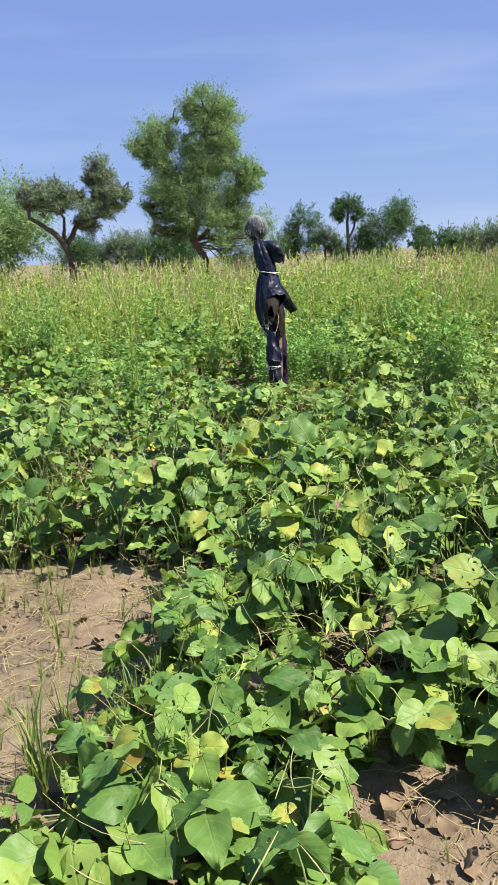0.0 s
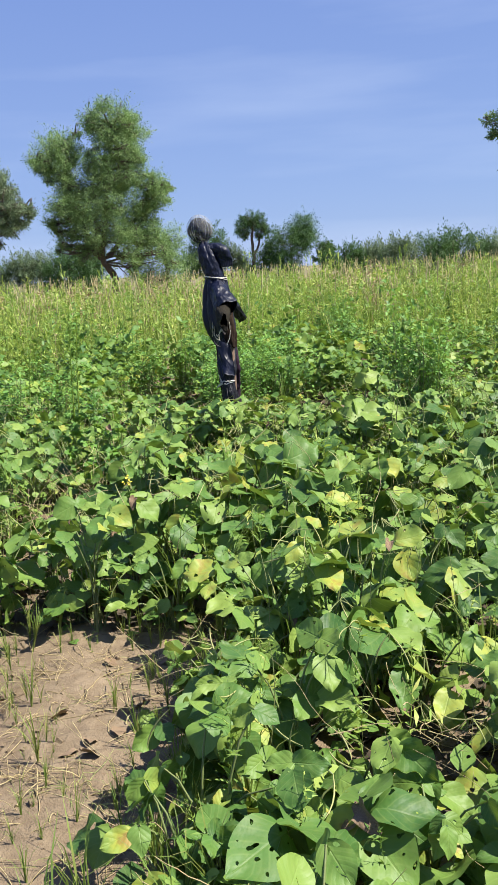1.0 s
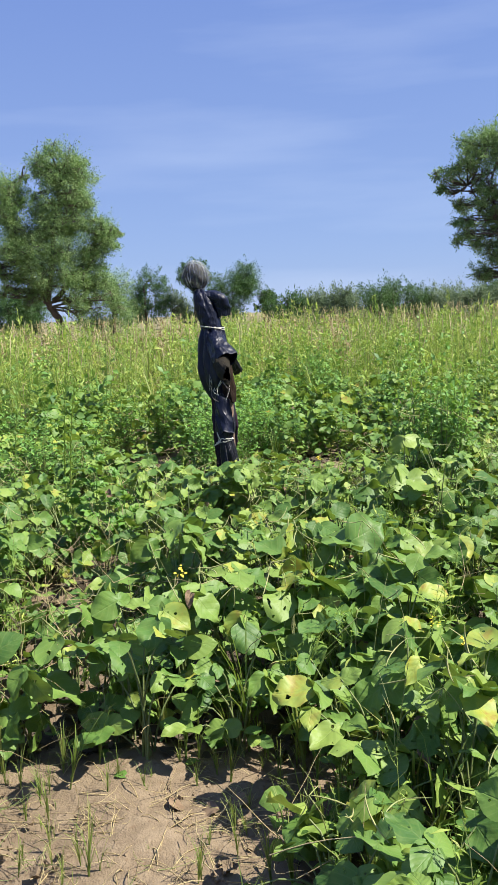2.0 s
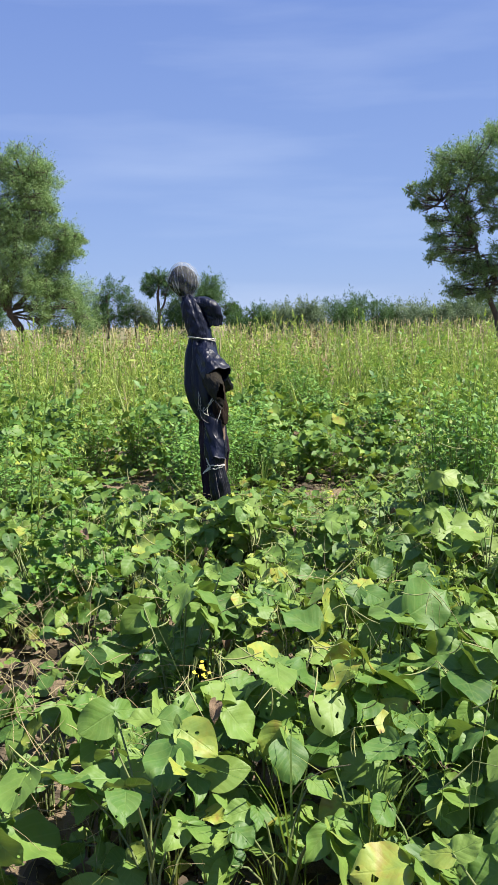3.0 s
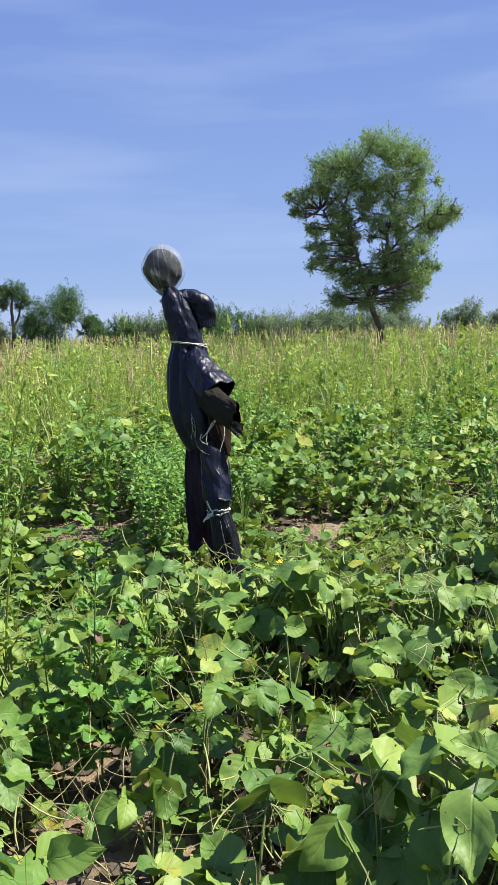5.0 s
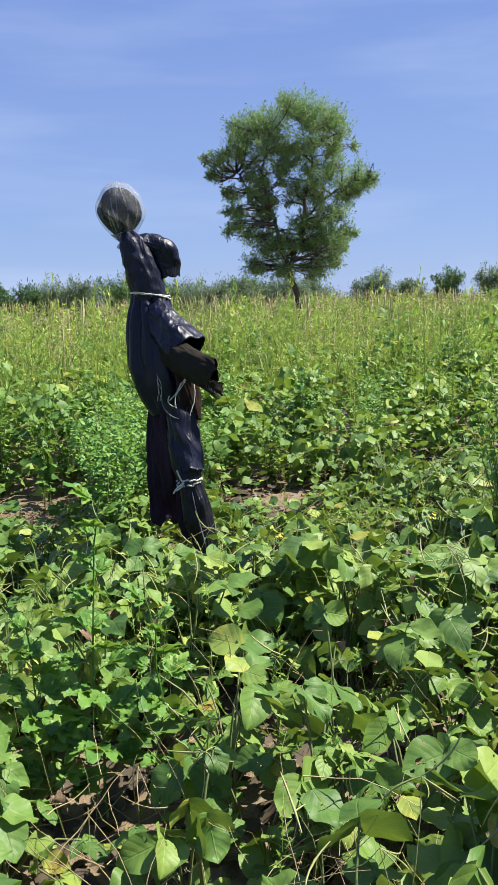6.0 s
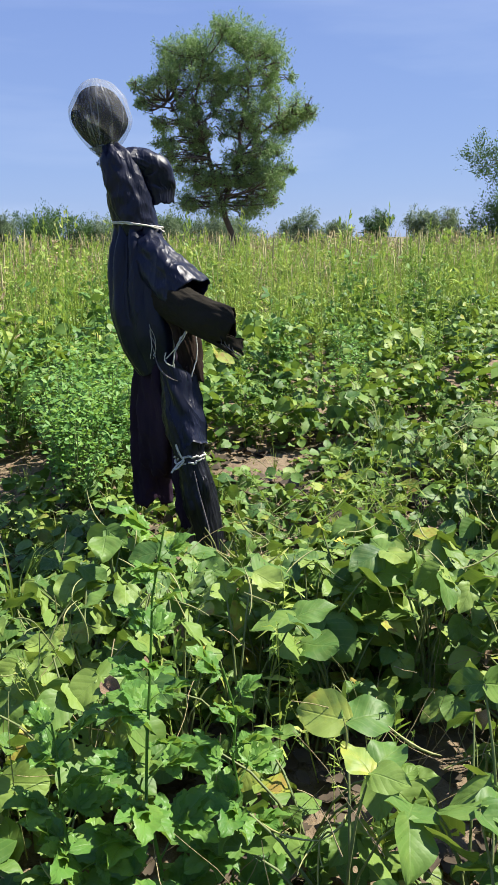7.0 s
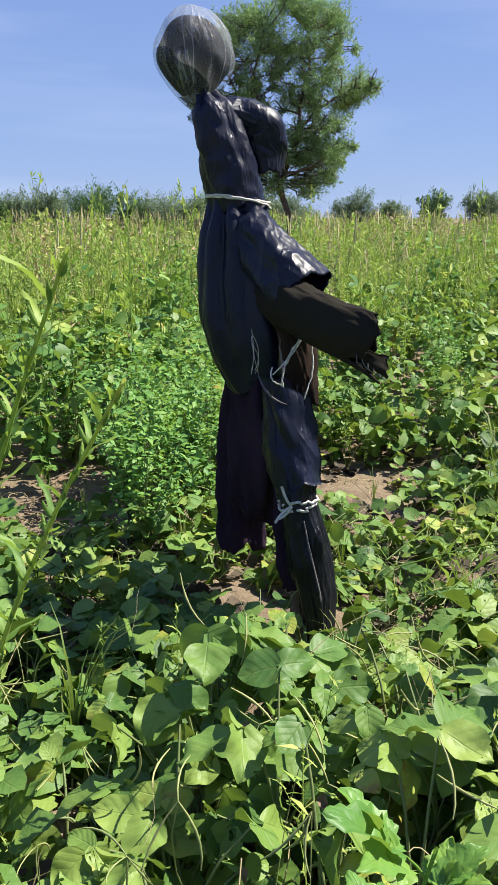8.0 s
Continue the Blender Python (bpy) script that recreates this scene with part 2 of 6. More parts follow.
mat_lining = cloth_material("grey_lining", (0.10, 0.09, 0.09), (0.24, 0.22, 0.22), 0.85, 0.1, 0.2)
mat_cord = plain("pale_cord", (0.42, 0.39, 0.34), (0.70, 0.67, 0.60), 90, 0.9, 0.6, 0.004)
mat_post = plain("weathered_post", (0.10, 0.065, 0.045), (0.20, 0.135, 0.09), 24, 0.9, 0.6, 0.01)
mat_peeled = plain("peeled_wood", (0.50, 0.42, 0.33), (0.66, 0.58, 0.47), 30, 0.8)


def clear_plastic():
    k = Nodes("clear_plastic_film")
    uv = k.add("ShaderNodeUVMap")
    sep = k.add("ShaderNodeSeparateXYZ", (0, uv.outputs[0]))
    ang = k.math("MULTIPLY", sep.outputs[0], 6.28318)
    vec = k.add("ShaderNodeCombineXYZ", (0, k.math("MULTIPLY", k.math("COSINE", ang), 3.6)), (1, k.math("MULTIPLY", k.math("SINE", ang), 3.6)), (2, k.math("MULTIPLY", sep.outputs[1], 1.6)))
    pleat = k.add("ShaderNodeTexNoise", (0, vec.outputs[0]), Scale=1.0, Detail=4.0).outputs[0]
    crumple = k.noise(15, 4)
    ridge = k.math("SUBTRACT", 1.0, k.math("MULTIPLY", k.math("ABSOLUTE", k.math("SUBTRACT", pleat, 0.5)), 16.0), True)
    cloudy = k.ramp(crumple, [(0.40, grey(0.0)), (0.70, grey(1.0))])
    film = k.add("ShaderNodeBsdfPrincipled", ("Normal", k.bump(k.math("ADD", pleat, k.math("MULTIPLY", crumple, 0.6)), 0.8, 0.02)), Roughness=0.28)
    film.inputs["Base Color"].default_value = (0.50, 0.52, 0.55, 1)
    milk = k.add("ShaderNodeBsdfTranslucent")
    milk.inputs[0].default_value = (0.48, 0.50, 0.53, 1)
    body = k.add("ShaderNodeMixShader", (1, film.outputs[0]), (2, milk.outputs[0]))
    body.inputs[0].default_value = 0.45
    through_film = k.add("ShaderNodeBsdfTransparent")
    through_film.inputs[0].default_value = (0.95, 0.96, 0.97, 1)
    gathered = k.math("MULTIPLY", k.math("SUBTRACT", 0.36, sep.outputs[1], True), 0.5)
    gathered = k.math("ADD", gathered, k.math("MULTIPLY", k.math("SUBTRACT", sep.outputs[1], 0.74, True), 1.5))
    fac = k.math("ADD", k.math("ADD", k.math("ADD", k.math("MULTIPLY", ridge, 0.26), k.math("MULTIPLY", cloudy, 0.14)), gathered), 0.09, True)
    m = k.add("ShaderNodeMixShader", (0, fac), (1, through_film.outputs[0]), (2, body.outputs[0]))
    return k.done(m.outputs[0])


mat_film = clear_plastic()


# ---- mesh helpers ----
def mesh_of(name, verts, faces, mat, uvs=None, smooth=True):
    """A mesh from arrays; faces is one array of equal-sided faces, uvs one pair a vertex."""
    verts, faces = np.asarray(verts, np.float32), np.asarray(faces, np.int32)
    me = bpy.data.meshes.new(name)
    n, k = faces.shape
    me.vertices.add(len(verts))
    me.vertices.foreach_set("co", verts.ravel())
    me.loops.add(n * k)
    me.loops.foreach_set("vertex_index", faces.ravel())
    me.polygons.add(n)
    me.polygons.foreach_set("loop_start", np.arange(0, n * k, k, dtype=np.int32))
    me.polygons.foreach_set("use_smooth", np.full(n, smooth))
    if uvs is not None:
        layer = me.uv_layers.new(name="UVMap")
        layer.data.foreach_set("uv", np.asarray(uvs, np.float32)[faces.ravel()].ravel())
    me.materials.append(mat)
    me.update(calc_edges=True)
    return me


class Heap:
    """Gathers many small pieces into one mesh."""

    def __init__(self):
        self.v, self.f, self.u, self.n = [], [], [], 0

    def put(self, verts, faces, uvs=None):
        self.v.append(verts)
        self.f.append(np.asarray(faces) + self.n)
        self.u.append(np.zeros((len(verts), 2)) if uvs is None else uvs)
        self.n += len(verts)

    def many(self, template, rot, pos):
        """template: (verts, faces, uvs); rot (k,3,3) with the scale in it; pos (k,3)."""
        tv, tf, tu = template
        k = len(pos)
        if not k:
            return
        v = np.einsum("kij,nj->kni", rot, tv) + pos[:, None, :]
        f = tf[None] + (np.arange(k) * len(tv))[:, None, None]
        self.put(v.reshape(-1, 3), f.reshape(-1, tf.shape[1]), np.tile(tu, (k, 1)))

    def mesh(self, name, mat, smooth=True):
        return mesh_of(name, np.concatenate(self.v), np.concatenate(self.f), mat, np.concatenate(self.u), smooth)


def part(name, me, parent, label=""):
    ob = new(name, me)
    ob.parent = parent
    return tagged(ob, label) if label else ob


def thing(name, label, category, at=(0, 0, 0), group="", kind=""):
    ob = new(name)
    ob.location = at
    ob.empty_display_size = 0.1
    return tagged(ob, label, category, group, kind)


def tube(points, radii, sides=4):
    """Verts, quads and uvs of a tube along points (n,3)."""
    p = np.asarray(points, float)
    r = np.broadcast_to(np.asarray(radii, float), (len(p),))
    d = np.gradient(p, axis=0)
    d /= np.linalg.norm(d, axis=1)[:, None] + 1e-9
    ref = np.array([0.31, 0.95, 0.05]) if abs(d[:, 2]).mean() > 0.5 else np.array([0.05, 0.1, 0.99])
    a = np.cross(d, ref)
    a /= np.linalg.norm(a, axis=1)[:, None] + 1e-9
    b = np.cross(d, a)
    th = np.linspace(0, 2 * np.pi, sides, endpoint=False)
    ring = a[:, None] * np.cos(th)[None, :, None] + b[:, None] * np.sin(th)[None, :, None]
    v = (p[:, None] + ring * r[:, None, None]).reshape(-1, 3)
    i, j = np.meshgrid(np.arange(len(p) - 1), np.arange(sides), indexing="ij")
    f = np.stack([i * sides + j, i * sides + (j + 1) % sides, (i + 1) * sides + (j + 1) % sides, (i + 1) * sides + j], -1).reshape(-1, 4)
    uv = np.stack([np.tile(th / (2 * np.pi), len(p)), np.repeat(np.linspace(0, 1, len(p)), sides)], -1)
    return v, f, uv


def bend(a, b, sag=0.0, n=6, side=(0, 0, 0)):
    """Points of a curve from a to b that hangs by sag and swings out by side in its middle."""
    t = np.linspace(0, 1, n)[:, None]
    a, b = np.asarray(a, float), np.asarray(b, float)
    mid = 4 * t * (1 - t)
    return a + (b - a) * t + mid * (np.array([0, 0, -sag]) + np.asarray(side, float))


def frames_of(d, up):
    """Rotation matrices (k,3,3) whose columns are across, along (d) and normal (towards up)."""
    d = d / (np.linalg.norm(d, axis=1)[:, None] + 1e-9)
    x = np.cross(d, up)
    x /= np.linalg.norm(x, axis=1)[:, None] + 1e-9
    z = np.cross(x, d)
    return np.stack([x, d, z], -1)


def leaflet(rng, cols=5, rows=7, wide=0.82, tip=1.0, fold=0.25, curl=0.3, wave=0.06, oval=True):
    """A leaf of length 1 from the origin along y, folded on its midrib, curled and wavy: ovate or slim."""
    v = np.linspace(0, 1, rows) ** 1.15
    if oval:
        # broad near its foot, nearly straight flanks, a drawn-out tip
        w = wide * 0.5 * np.interp(v ** tip, [0, 0.05, 0.14, 0.28, 0.42, 0.58, 0.74, 0.88, 1], [0.22, 0.58, 0.86, 1.0, 0.99, 0.88, 0.66, 0.38, 0.05])
    else:
        w = wide * 0.5 * np.sin(np.pi * np.clip(v, 0.0, 1) ** (0.66 * tip)) ** 0.62
        w[0], w[-1] = 0.06 * wide, 0.012
    u = np.linspace(-1, 1, cols)
    V, U = np.meshgrid(v, u, indexing="ij")
    W = w[:, None] * np.ones(cols)
    skew = rng.uniform(-0.10, 0.10)
    x = U * W * (1 + skew * np.sign(U)) + 0.06 * skew * V ** 2
    y = V - 0.09 * np.abs(U) * np.clip(1 - V * 3, 0, 1)          # the two shoulders reach back past the stalk
    z = fold * np.abs(x) - curl * V ** 2 * 0.5 + wave * np.sin(V * rng.uniform(4, 9) + rng.uniform(0, 6)) * U * 0.9 + wave * 0.6 * np.sin(U * 3 + V * 6 + rng.uniform(0, 6))
    z += wave * 0.9 * np.sin(V * rng.uniform(9, 14) + rng.uniform(0, 6)) * U ** 2
    verts = np.stack([x, y, z], -1).reshape(-1, 3)
    i, j = np.meshgrid(np.arange(rows - 1), np.arange(cols - 1), indexing="ij")
    f = np.stack([i * cols + j, i * cols + j + 1, (i + 1) * cols + j + 1, (i + 1) * cols + j], -1).reshape(-1, 4)
    return verts, f, np.stack([(U + 1) / 2, V], -1).reshape(-1, 2)


RNG = np.random.RandomState(11)
LEAFLETS = [leaflet(RNG, 7, 11, wide=RNG.uniform(0.72, 1.04), tip=RNG.uniform(0.85, 1.25), fold=RNG.uniform(-0.10, 0.32), curl=RNG.uniform(-0.2, 0.5), wave=RNG.uniform(0.025, 0.075)) for _ in range(18)]
LEAFLETS_MID = [leaflet(RNG, 4, 6, wide=RNG.uniform(0.68, 1.0), fold=RNG.uniform(-0.15, 0.45), curl=RNG.uniform(-0.2, 0.6), wave=RNG.uniform(0.03, 0.09)) for _ in range(10)]
LEAFLETS_LOW = [leaflet(RNG, 3, 4, RNG.uniform(0.7, 0.95), 1.0, RNG.uniform(0, 0.5), RNG.uniform(-0.1, 0.7), 0.05) for _ in range(6)]
LEAFLETS_SOFT = [leaflet(RNG, 3, 5, RNG.uniform(0.72, 0.98), 1.0, RNG.uniform(-0.1, 0.4), RNG.uniform(-0.1, 0.6), 0.06) for _ in range(8)]
FINE = [leaflet(RNG, 3, 3, RNG.uniform(0.6, 0.8), 1.0, RNG.uniform(0.0, 0.5), RNG.uniform(0.0, 0.6), 0.04) for _ in range(4)]
BLADE = [leaflet(RNG, 2, 3, w, 1.0, 0.0, RNG.uniform(0.0, 1.0), 0.03, False) for w in (0.17, 0.22, 0.27, 0.20)]
SLIM = [leaflet(RNG, 3, 3, w, 1.0, 0.35, RNG.uniform(0.2, 1.0), 0.03, False) for w in (0.24, 0.30, 0.36)]


DIAMOND = (np.array([[0, 0, 0], [0.2, 0.45, 0.05], [0, 1, 0], [-0.2, 0.45, 0.05]]), np.array([[0, 1, 2, 3]]), np.array([[0.5, 0], [1, 0.5], [0.5, 1], [0, 0.5]]))

NARROW = (DIAMOND[0] * np.array([0.8, 1, 1]), DIAMOND[1], DIAMOND[2])


# ---- ground ----
def rise(x, y):
    """The lie of the land: level round the scarecrow, rising gently beyond."""
    d = np.maximum(0, np.hypot(np.asarray(x, float) * 0.8, np.asarray(y, float)) - 10)
    return 0.012 * d * np.exp(-d / 90)


SAND = [(-1.18, 2.95, 0.72, 0.92), (-0.66, 3.05, 0.22, 0.50), (-0.62, 3.60, 0.44, 0.26), (0.42, 1.95, 0.34, 0.22), (-2.0, 3.1, 0.7, 0.6), (0.62, 1.62, 0.34, 0.34),
        (-0.12, 9.20, 0.56, 0.44), (1.50, 8.60, 0.52, 0.17)]


def bare(x, y):
    """How far inside a bare patch of sand: over 0 is bare."""
    return max(1 - math.hypot((x - cx) / rx, (y - cy) / ry) for cx, cy, rx, ry in SAND)


def axis(*runs):
    return np.concatenate([np.linspace(a, b, n, endpoint=False) for a, b, n in runs])


def build_ground():
    xs = axis((-700, -60, 14), (-60, -8, 26), (-8, -2.2, 30), (-2.2, 2.6, 110), (2.6, 8, 28), (8, 60, 26), (60, 701, 15))
    ys = axis((-300, -20, 8), (-20, 0, 12), (0, 1.4, 14), (1.4, 4.2, 84), (4.2, 7.4, 34), (7.4, 10, 52), (10, 40, 40), (40, 160, 30), (160, 901, 20))
    X, Y = np.meshgrid(xs, ys, indexing="xy")
    Z = rise(X, Y)
    near = np.exp(-np.maximum(0, np.hypot(X, Y - 5) - 6) / 3)
    bumpy = np.array([noise.fractal(Vector((x * 3.2, y * 3.2, 0)), 1.0, 2.0, 5) for x, y in zip(X.ravel(), Y.ravel())]).reshape(X.shape)
    furrow = np.sin(X * 6.0 + 0.8 * np.sin(Y * 1.3)) * 0.012
    Z = Z + near * (bumpy * 0.022 + furrow)
    v = np.stack([X, Y, Z], -1).reshape(-1, 3)
    nx, ny = len(xs), len(ys)
    i, j = np.meshgrid(np.arange(ny - 1), np.arange(nx - 1), indexing="ij")
    f = np.stack([i * nx + j, i * nx + j + 1, (i + 1) * nx + j + 1, (i + 1) * nx + j], -1).reshape(-1, 4)
    tagged(new("ground", mesh_of("ground", v, f, mat_soil)), "pale brown sandy soil with crumbs and dry litter", "ground", kind="structure")


build_ground()


# ---- trees ----
def crown_of(lobes, rng, leaf, clumps, per, mat, droop=0.15):
    """Small leaves in tufts that sit round uneven lobes (x, y, z, rx, ry, rz), with gaps between the tufts."""
    pos, dirs, ups, lens = [], [], [], []
    for lx, ly, lz, rx, ry, rz in lobes:
        n = max(5, int(clumps * (rx * ry * rz) ** 0.5))
        size = (rx * ry * rz) ** (1 / 3)
        d = rng.normal(size=(n, 3))
        d /= np.linalg.norm(d, axis=1)[:, None]
        rad = rng.uniform(0.3, 1.0, n) ** 0.6 * rng.uniform(0.85, 1.2, n)
        c = np.array([lx, ly, lz]) + d * rad[:, None] * np.array([rx, ry, rz])
        tuft = size * rng.uniform(0.14, 0.42, n) + 0.06
        # each tuft is a spray of leaves round a short twig that points outwards and up
        tw = d * 0.8 + rng.normal(0, 0.45, (n, 3)) + np.array([0, 0, 0.35])
        tw /= np.linalg.norm(tw, axis=1)[:, None]
        q = rng.normal(size=(n, per, 3))
        q *= (rng.uniform(0, 1, (n, per, 1)) ** 0.5) / np.linalg.norm(q, axis=2)[..., None]
        along = (q * tw[:, None]).sum(2)[..., None] * tw[:, None]
        off = (q * 0.60 + along * 1.3) * tuft[:, None, None]
        ld = off / (np.linalg.norm(off, axis=2)[..., None] + 1e-6) * 0.5 + tw[:, None] * 0.5 + rng.normal(0, 0.55, (n, per, 3))
        ld[..., 2] -= droop
        out = d[:, None] * 0.9 + off / tuft[:, None, None] * 0.7 + np.array([0, 0, 0.7]) + rng.normal(0, 0.35, (n, per, 3))
        pos.append((c[:, None] + off).reshape(-1, 3))
        dirs.append(ld.reshape(-1, 3))
        ups.append(out.reshape(-1, 3))
    pos, dirs, ups = np.concatenate(pos), np.concatenate(dirs), np.concatenate(ups)
    rot = frames_of(dirs, ups) * (leaf * rng.uniform(0.6, 1.35, len(pos)))[:, None, None]
    h = Heap()
    h.many(NARROW, rot, pos)
    return h.mesh("crown", mat, smooth=False)


def tree(name, label, at, trunks, lobes, seed, leaf=0.080, clumps=140, per=40, mat=None, girth=0.16, twigs=5, turn=0.0):
    """trunks: polylines of the main limbs; lobes: (across, height, radius) or full ellipsoids; each lobe is fed by a limb from the nearest trunk."""
    rng = np.random.RandomState(seed)
    if len(lobes[0]) == 3:
        lobes = [(x + rng.normal(0, 0.06), depth + rng.uniform(-0.35, 0.35), z + rng.normal(0, 0.06), r * 0.96, r * 1.1, r * 0.86) for x, z, r in lobes for depth in (-0.6, 0.6)]
        # thin sprays that reach out past the lobes and fill between them
        lobes += [(x + rng.normal(0, 0.75) * r, rng.uniform(-0.9, 0.9), z + rng.normal(-0.2, 0.6) * r, r * 0.5, r * 0.5, r * 0.30) for x, _, z, r, _, _ in lobes]
    base = thing(name, label, "tree", at)
    base.rotation_euler = (0, 0, radians(-turn))
    h = Heap()
    ends = []
    for line, r0, r1 in trunks:
        line = np.asarray(line, float)
        t = np.linspace(0, len(line) - 1, 4 * len(line))
        pts = np.stack([np.interp(t, np.arange(len(line)), line[:, i]) for i in range(3)], -1)
        pts[1:-1] = (pts[:-2] + 2 * pts[1:-1] + pts[2:]) / 4
        pts += rng.normal(0, 0.02, pts.shape)
        h.put(*tube(pts, np.linspace(r0, r1, len(pts)) * girth, 8))
        ends += list(pts[len(pts) // 3:])
    ends = np.array(ends)
    for lx, ly, lz, rx, ry, rz in lobes:
        c = np.array([lx, ly, lz])
        low = ends[:, 2] < lz + 0.2
        cand = ends[low] if low.any() else ends
        a = cand[np.argmin(np.linalg.norm(cand - c, axis=1) + 0.25 * np.abs(cand[:, 2] - lz + rz))]
        limb = bend(a, c, -0.1 * rz, 7, rng.normal(0, 0.12, 3))
        h.put(*tube(limb, np.linspace(0.26, 0.09, 7) * girth, 6))
        for _ in range(twigs):
            d = rng.normal(size=3)
            d /= np.linalg.norm(d)
            e = c + d * np.array([rx, ry, rz]) * rng.uniform(0.6, 0.98)
            s = limb[rng.randint(2, 7)]
            br = bend(s, e, -0.06, 6, rng.normal(0, 0.1, 3))
            h.put(*tube(br, np.linspace(0.16, 0.04, 6) * girth, 4))
            for _ in range(3):
                q = br[rng.randint(2, 6)]
                e2 = q + rng.normal(0, 0.35, 3) * np.array([rx, ry, rz])
                h.put(*tube(bend(q, e2, -0.03, 4), np.linspace(0.07, 0.02, 4) * girth, 3))
    part("trunk", h.mesh("trunk", mat_bark), base, "dark rough forking trunk and limbs")
    part("crown", crown_of(lobes, rng, leaf, clumps, per, mat or mat_tree), base)
    return base


def polar(az, dist, eye=(0.0, 0.0)):
    x, y = eye[0] + dist * math.sin(radians(az)), eye[1] + dist * math.cos(radians(az))
    return x, y, float(rise(x, y)) - 0.05


def ground_at(x, y):
    return x, y, float(rise(x, y)) - 0.05


# the tall tree with upright lobes, far behind the scarecrow
tree("tall_tree", "tall green feathery tree with a dark forked trunk", ground_at(-1.68, 32.37),
     [([(0.04, 0, 0), (-0.00, -0.00, 1.35), (-0.40, -0.12, 1.92), (-0.18, -0.24, 2.91), (0.13, -0.36, 4.87), (0.46, -0.48, 6.31)], 1.0, 0.25),
      ([(-0.40, 0.00, 1.92), (-0.91, 0.00, 3.11), (-1.38, 0.00, 4.29), (-1.78, 0.00, 5.52)], 0.65, 0.2),
      ([(-0.18, 0.00, 1.99), (0.52, 0.12, 2.71), (1.28, 0.24, 3.67), (1.66, 0.36, 4.32)], 0.6, 0.2)],
     [(0.54, 6.66, 0.63), (-0.21, 6.73, 0.45), (1.22, 6.25, 0.48), (0.12, 6.16, 0.52), (0.55, 5.58, 0.69), (1.21, 5.40, 0.42), (-0.28, 5.38, 0.54), (0.49, 4.66, 0.66), (1.00, 4.75, 0.42), (-1.76, 5.79, 0.57),
      (-2.20, 5.46, 0.39), (-1.13, 5.61, 0.40), (-1.43, 5.02, 0.48), (-2.02, 5.05, 0.36), (-1.24, 4.32, 0.63), (-0.75, 3.60, 0.75), (-1.63, 3.68, 0.54), (0.28, 3.72, 0.69), (-0.50, 2.79, 0.63), (-1.35, 2.92, 0.42),
      (-1.81, 2.52, 0.19), (-1.92, 3.25, 0.27), (1.66, 4.35, 0.54), (1.25, 3.76, 0.54), (1.87, 3.81, 0.36), (1.06, 3.02, 0.63), (1.56, 2.63, 0.48), (2.07, 4.30, 0.24), (-0.89, 2.24, 0.33), (0.65, 2.06, 0.54),
      (1.90, 2.00, 0.39), (-0.21, 4.40, 0.54), (0.37, 2.97, 0.54)], 3, turn=-2.8, mat=mat_tree)
# a lighter bush standing at its foot
tree("bush", "light green rounded bush", polar(0.4, 33.5), [([(0, 0, 0), (0, 0, 0.9), (0.1, 0, 1.7)], 0.7, 0.3)],
     [(0, 0, 1.5, 0.9, 0.8, 0.8), (0.3, 0, 2.5, 0.55, 0.5, 0.55), (-0.7, 0, 1.2, 0.7, 0.6, 0.6)], 4)
# the grey-green leaning tree
tree("leaning_tree", "grey-green thorny tree with a leaning crooked trunk", ground_at(-6.11, 29.37),
     [([(0.04, 0, 0), (0.00, -0.00, 1.46), (-0.25, -0.12, 2.08), (-0.72, -0.24, 2.52), (-1.33, -0.36, 2.92), (-1.13, -0.48, 3.52)], 1.0, 0.25),
      ([(-0.25, 0.00, 2.08), (-0.15, 0.00, 2.60), (-0.25, 0.00, 3.53)], 0.5, 0.2),
      ([(-0.15, 0.00, 1.94), (0.23, 0.12, 2.58), (0.74, 0.24, 2.94), (1.08, 0.36, 4.23)], 0.7, 0.22)],
     [(-0.80, 3.58, 0.43), (-1.26, 3.65, 0.29), (-0.32, 3.81, 0.36), (0.07, 3.48, 0.33), (-0.47, 3.17, 0.26), (-1.11, 3.34, 0.24), (1.06, 4.49, 0.38), (1.34, 4.19, 0.34), (0.80, 4.09, 0.24), (1.48, 3.57, 0.38),
      (1.14, 3.12, 0.41), (0.59, 2.98, 0.38), (1.88, 3.47, 0.17), (0.76, 2.53, 0.26), (0.42, 3.60, 0.21), (1.63, 3.19, 0.24), (1.09, 3.68, 0.31), (-1.46, 3.53, 0.15)], 5, turn=-11.8, mat=mat_tree_grey, girth=0.15)
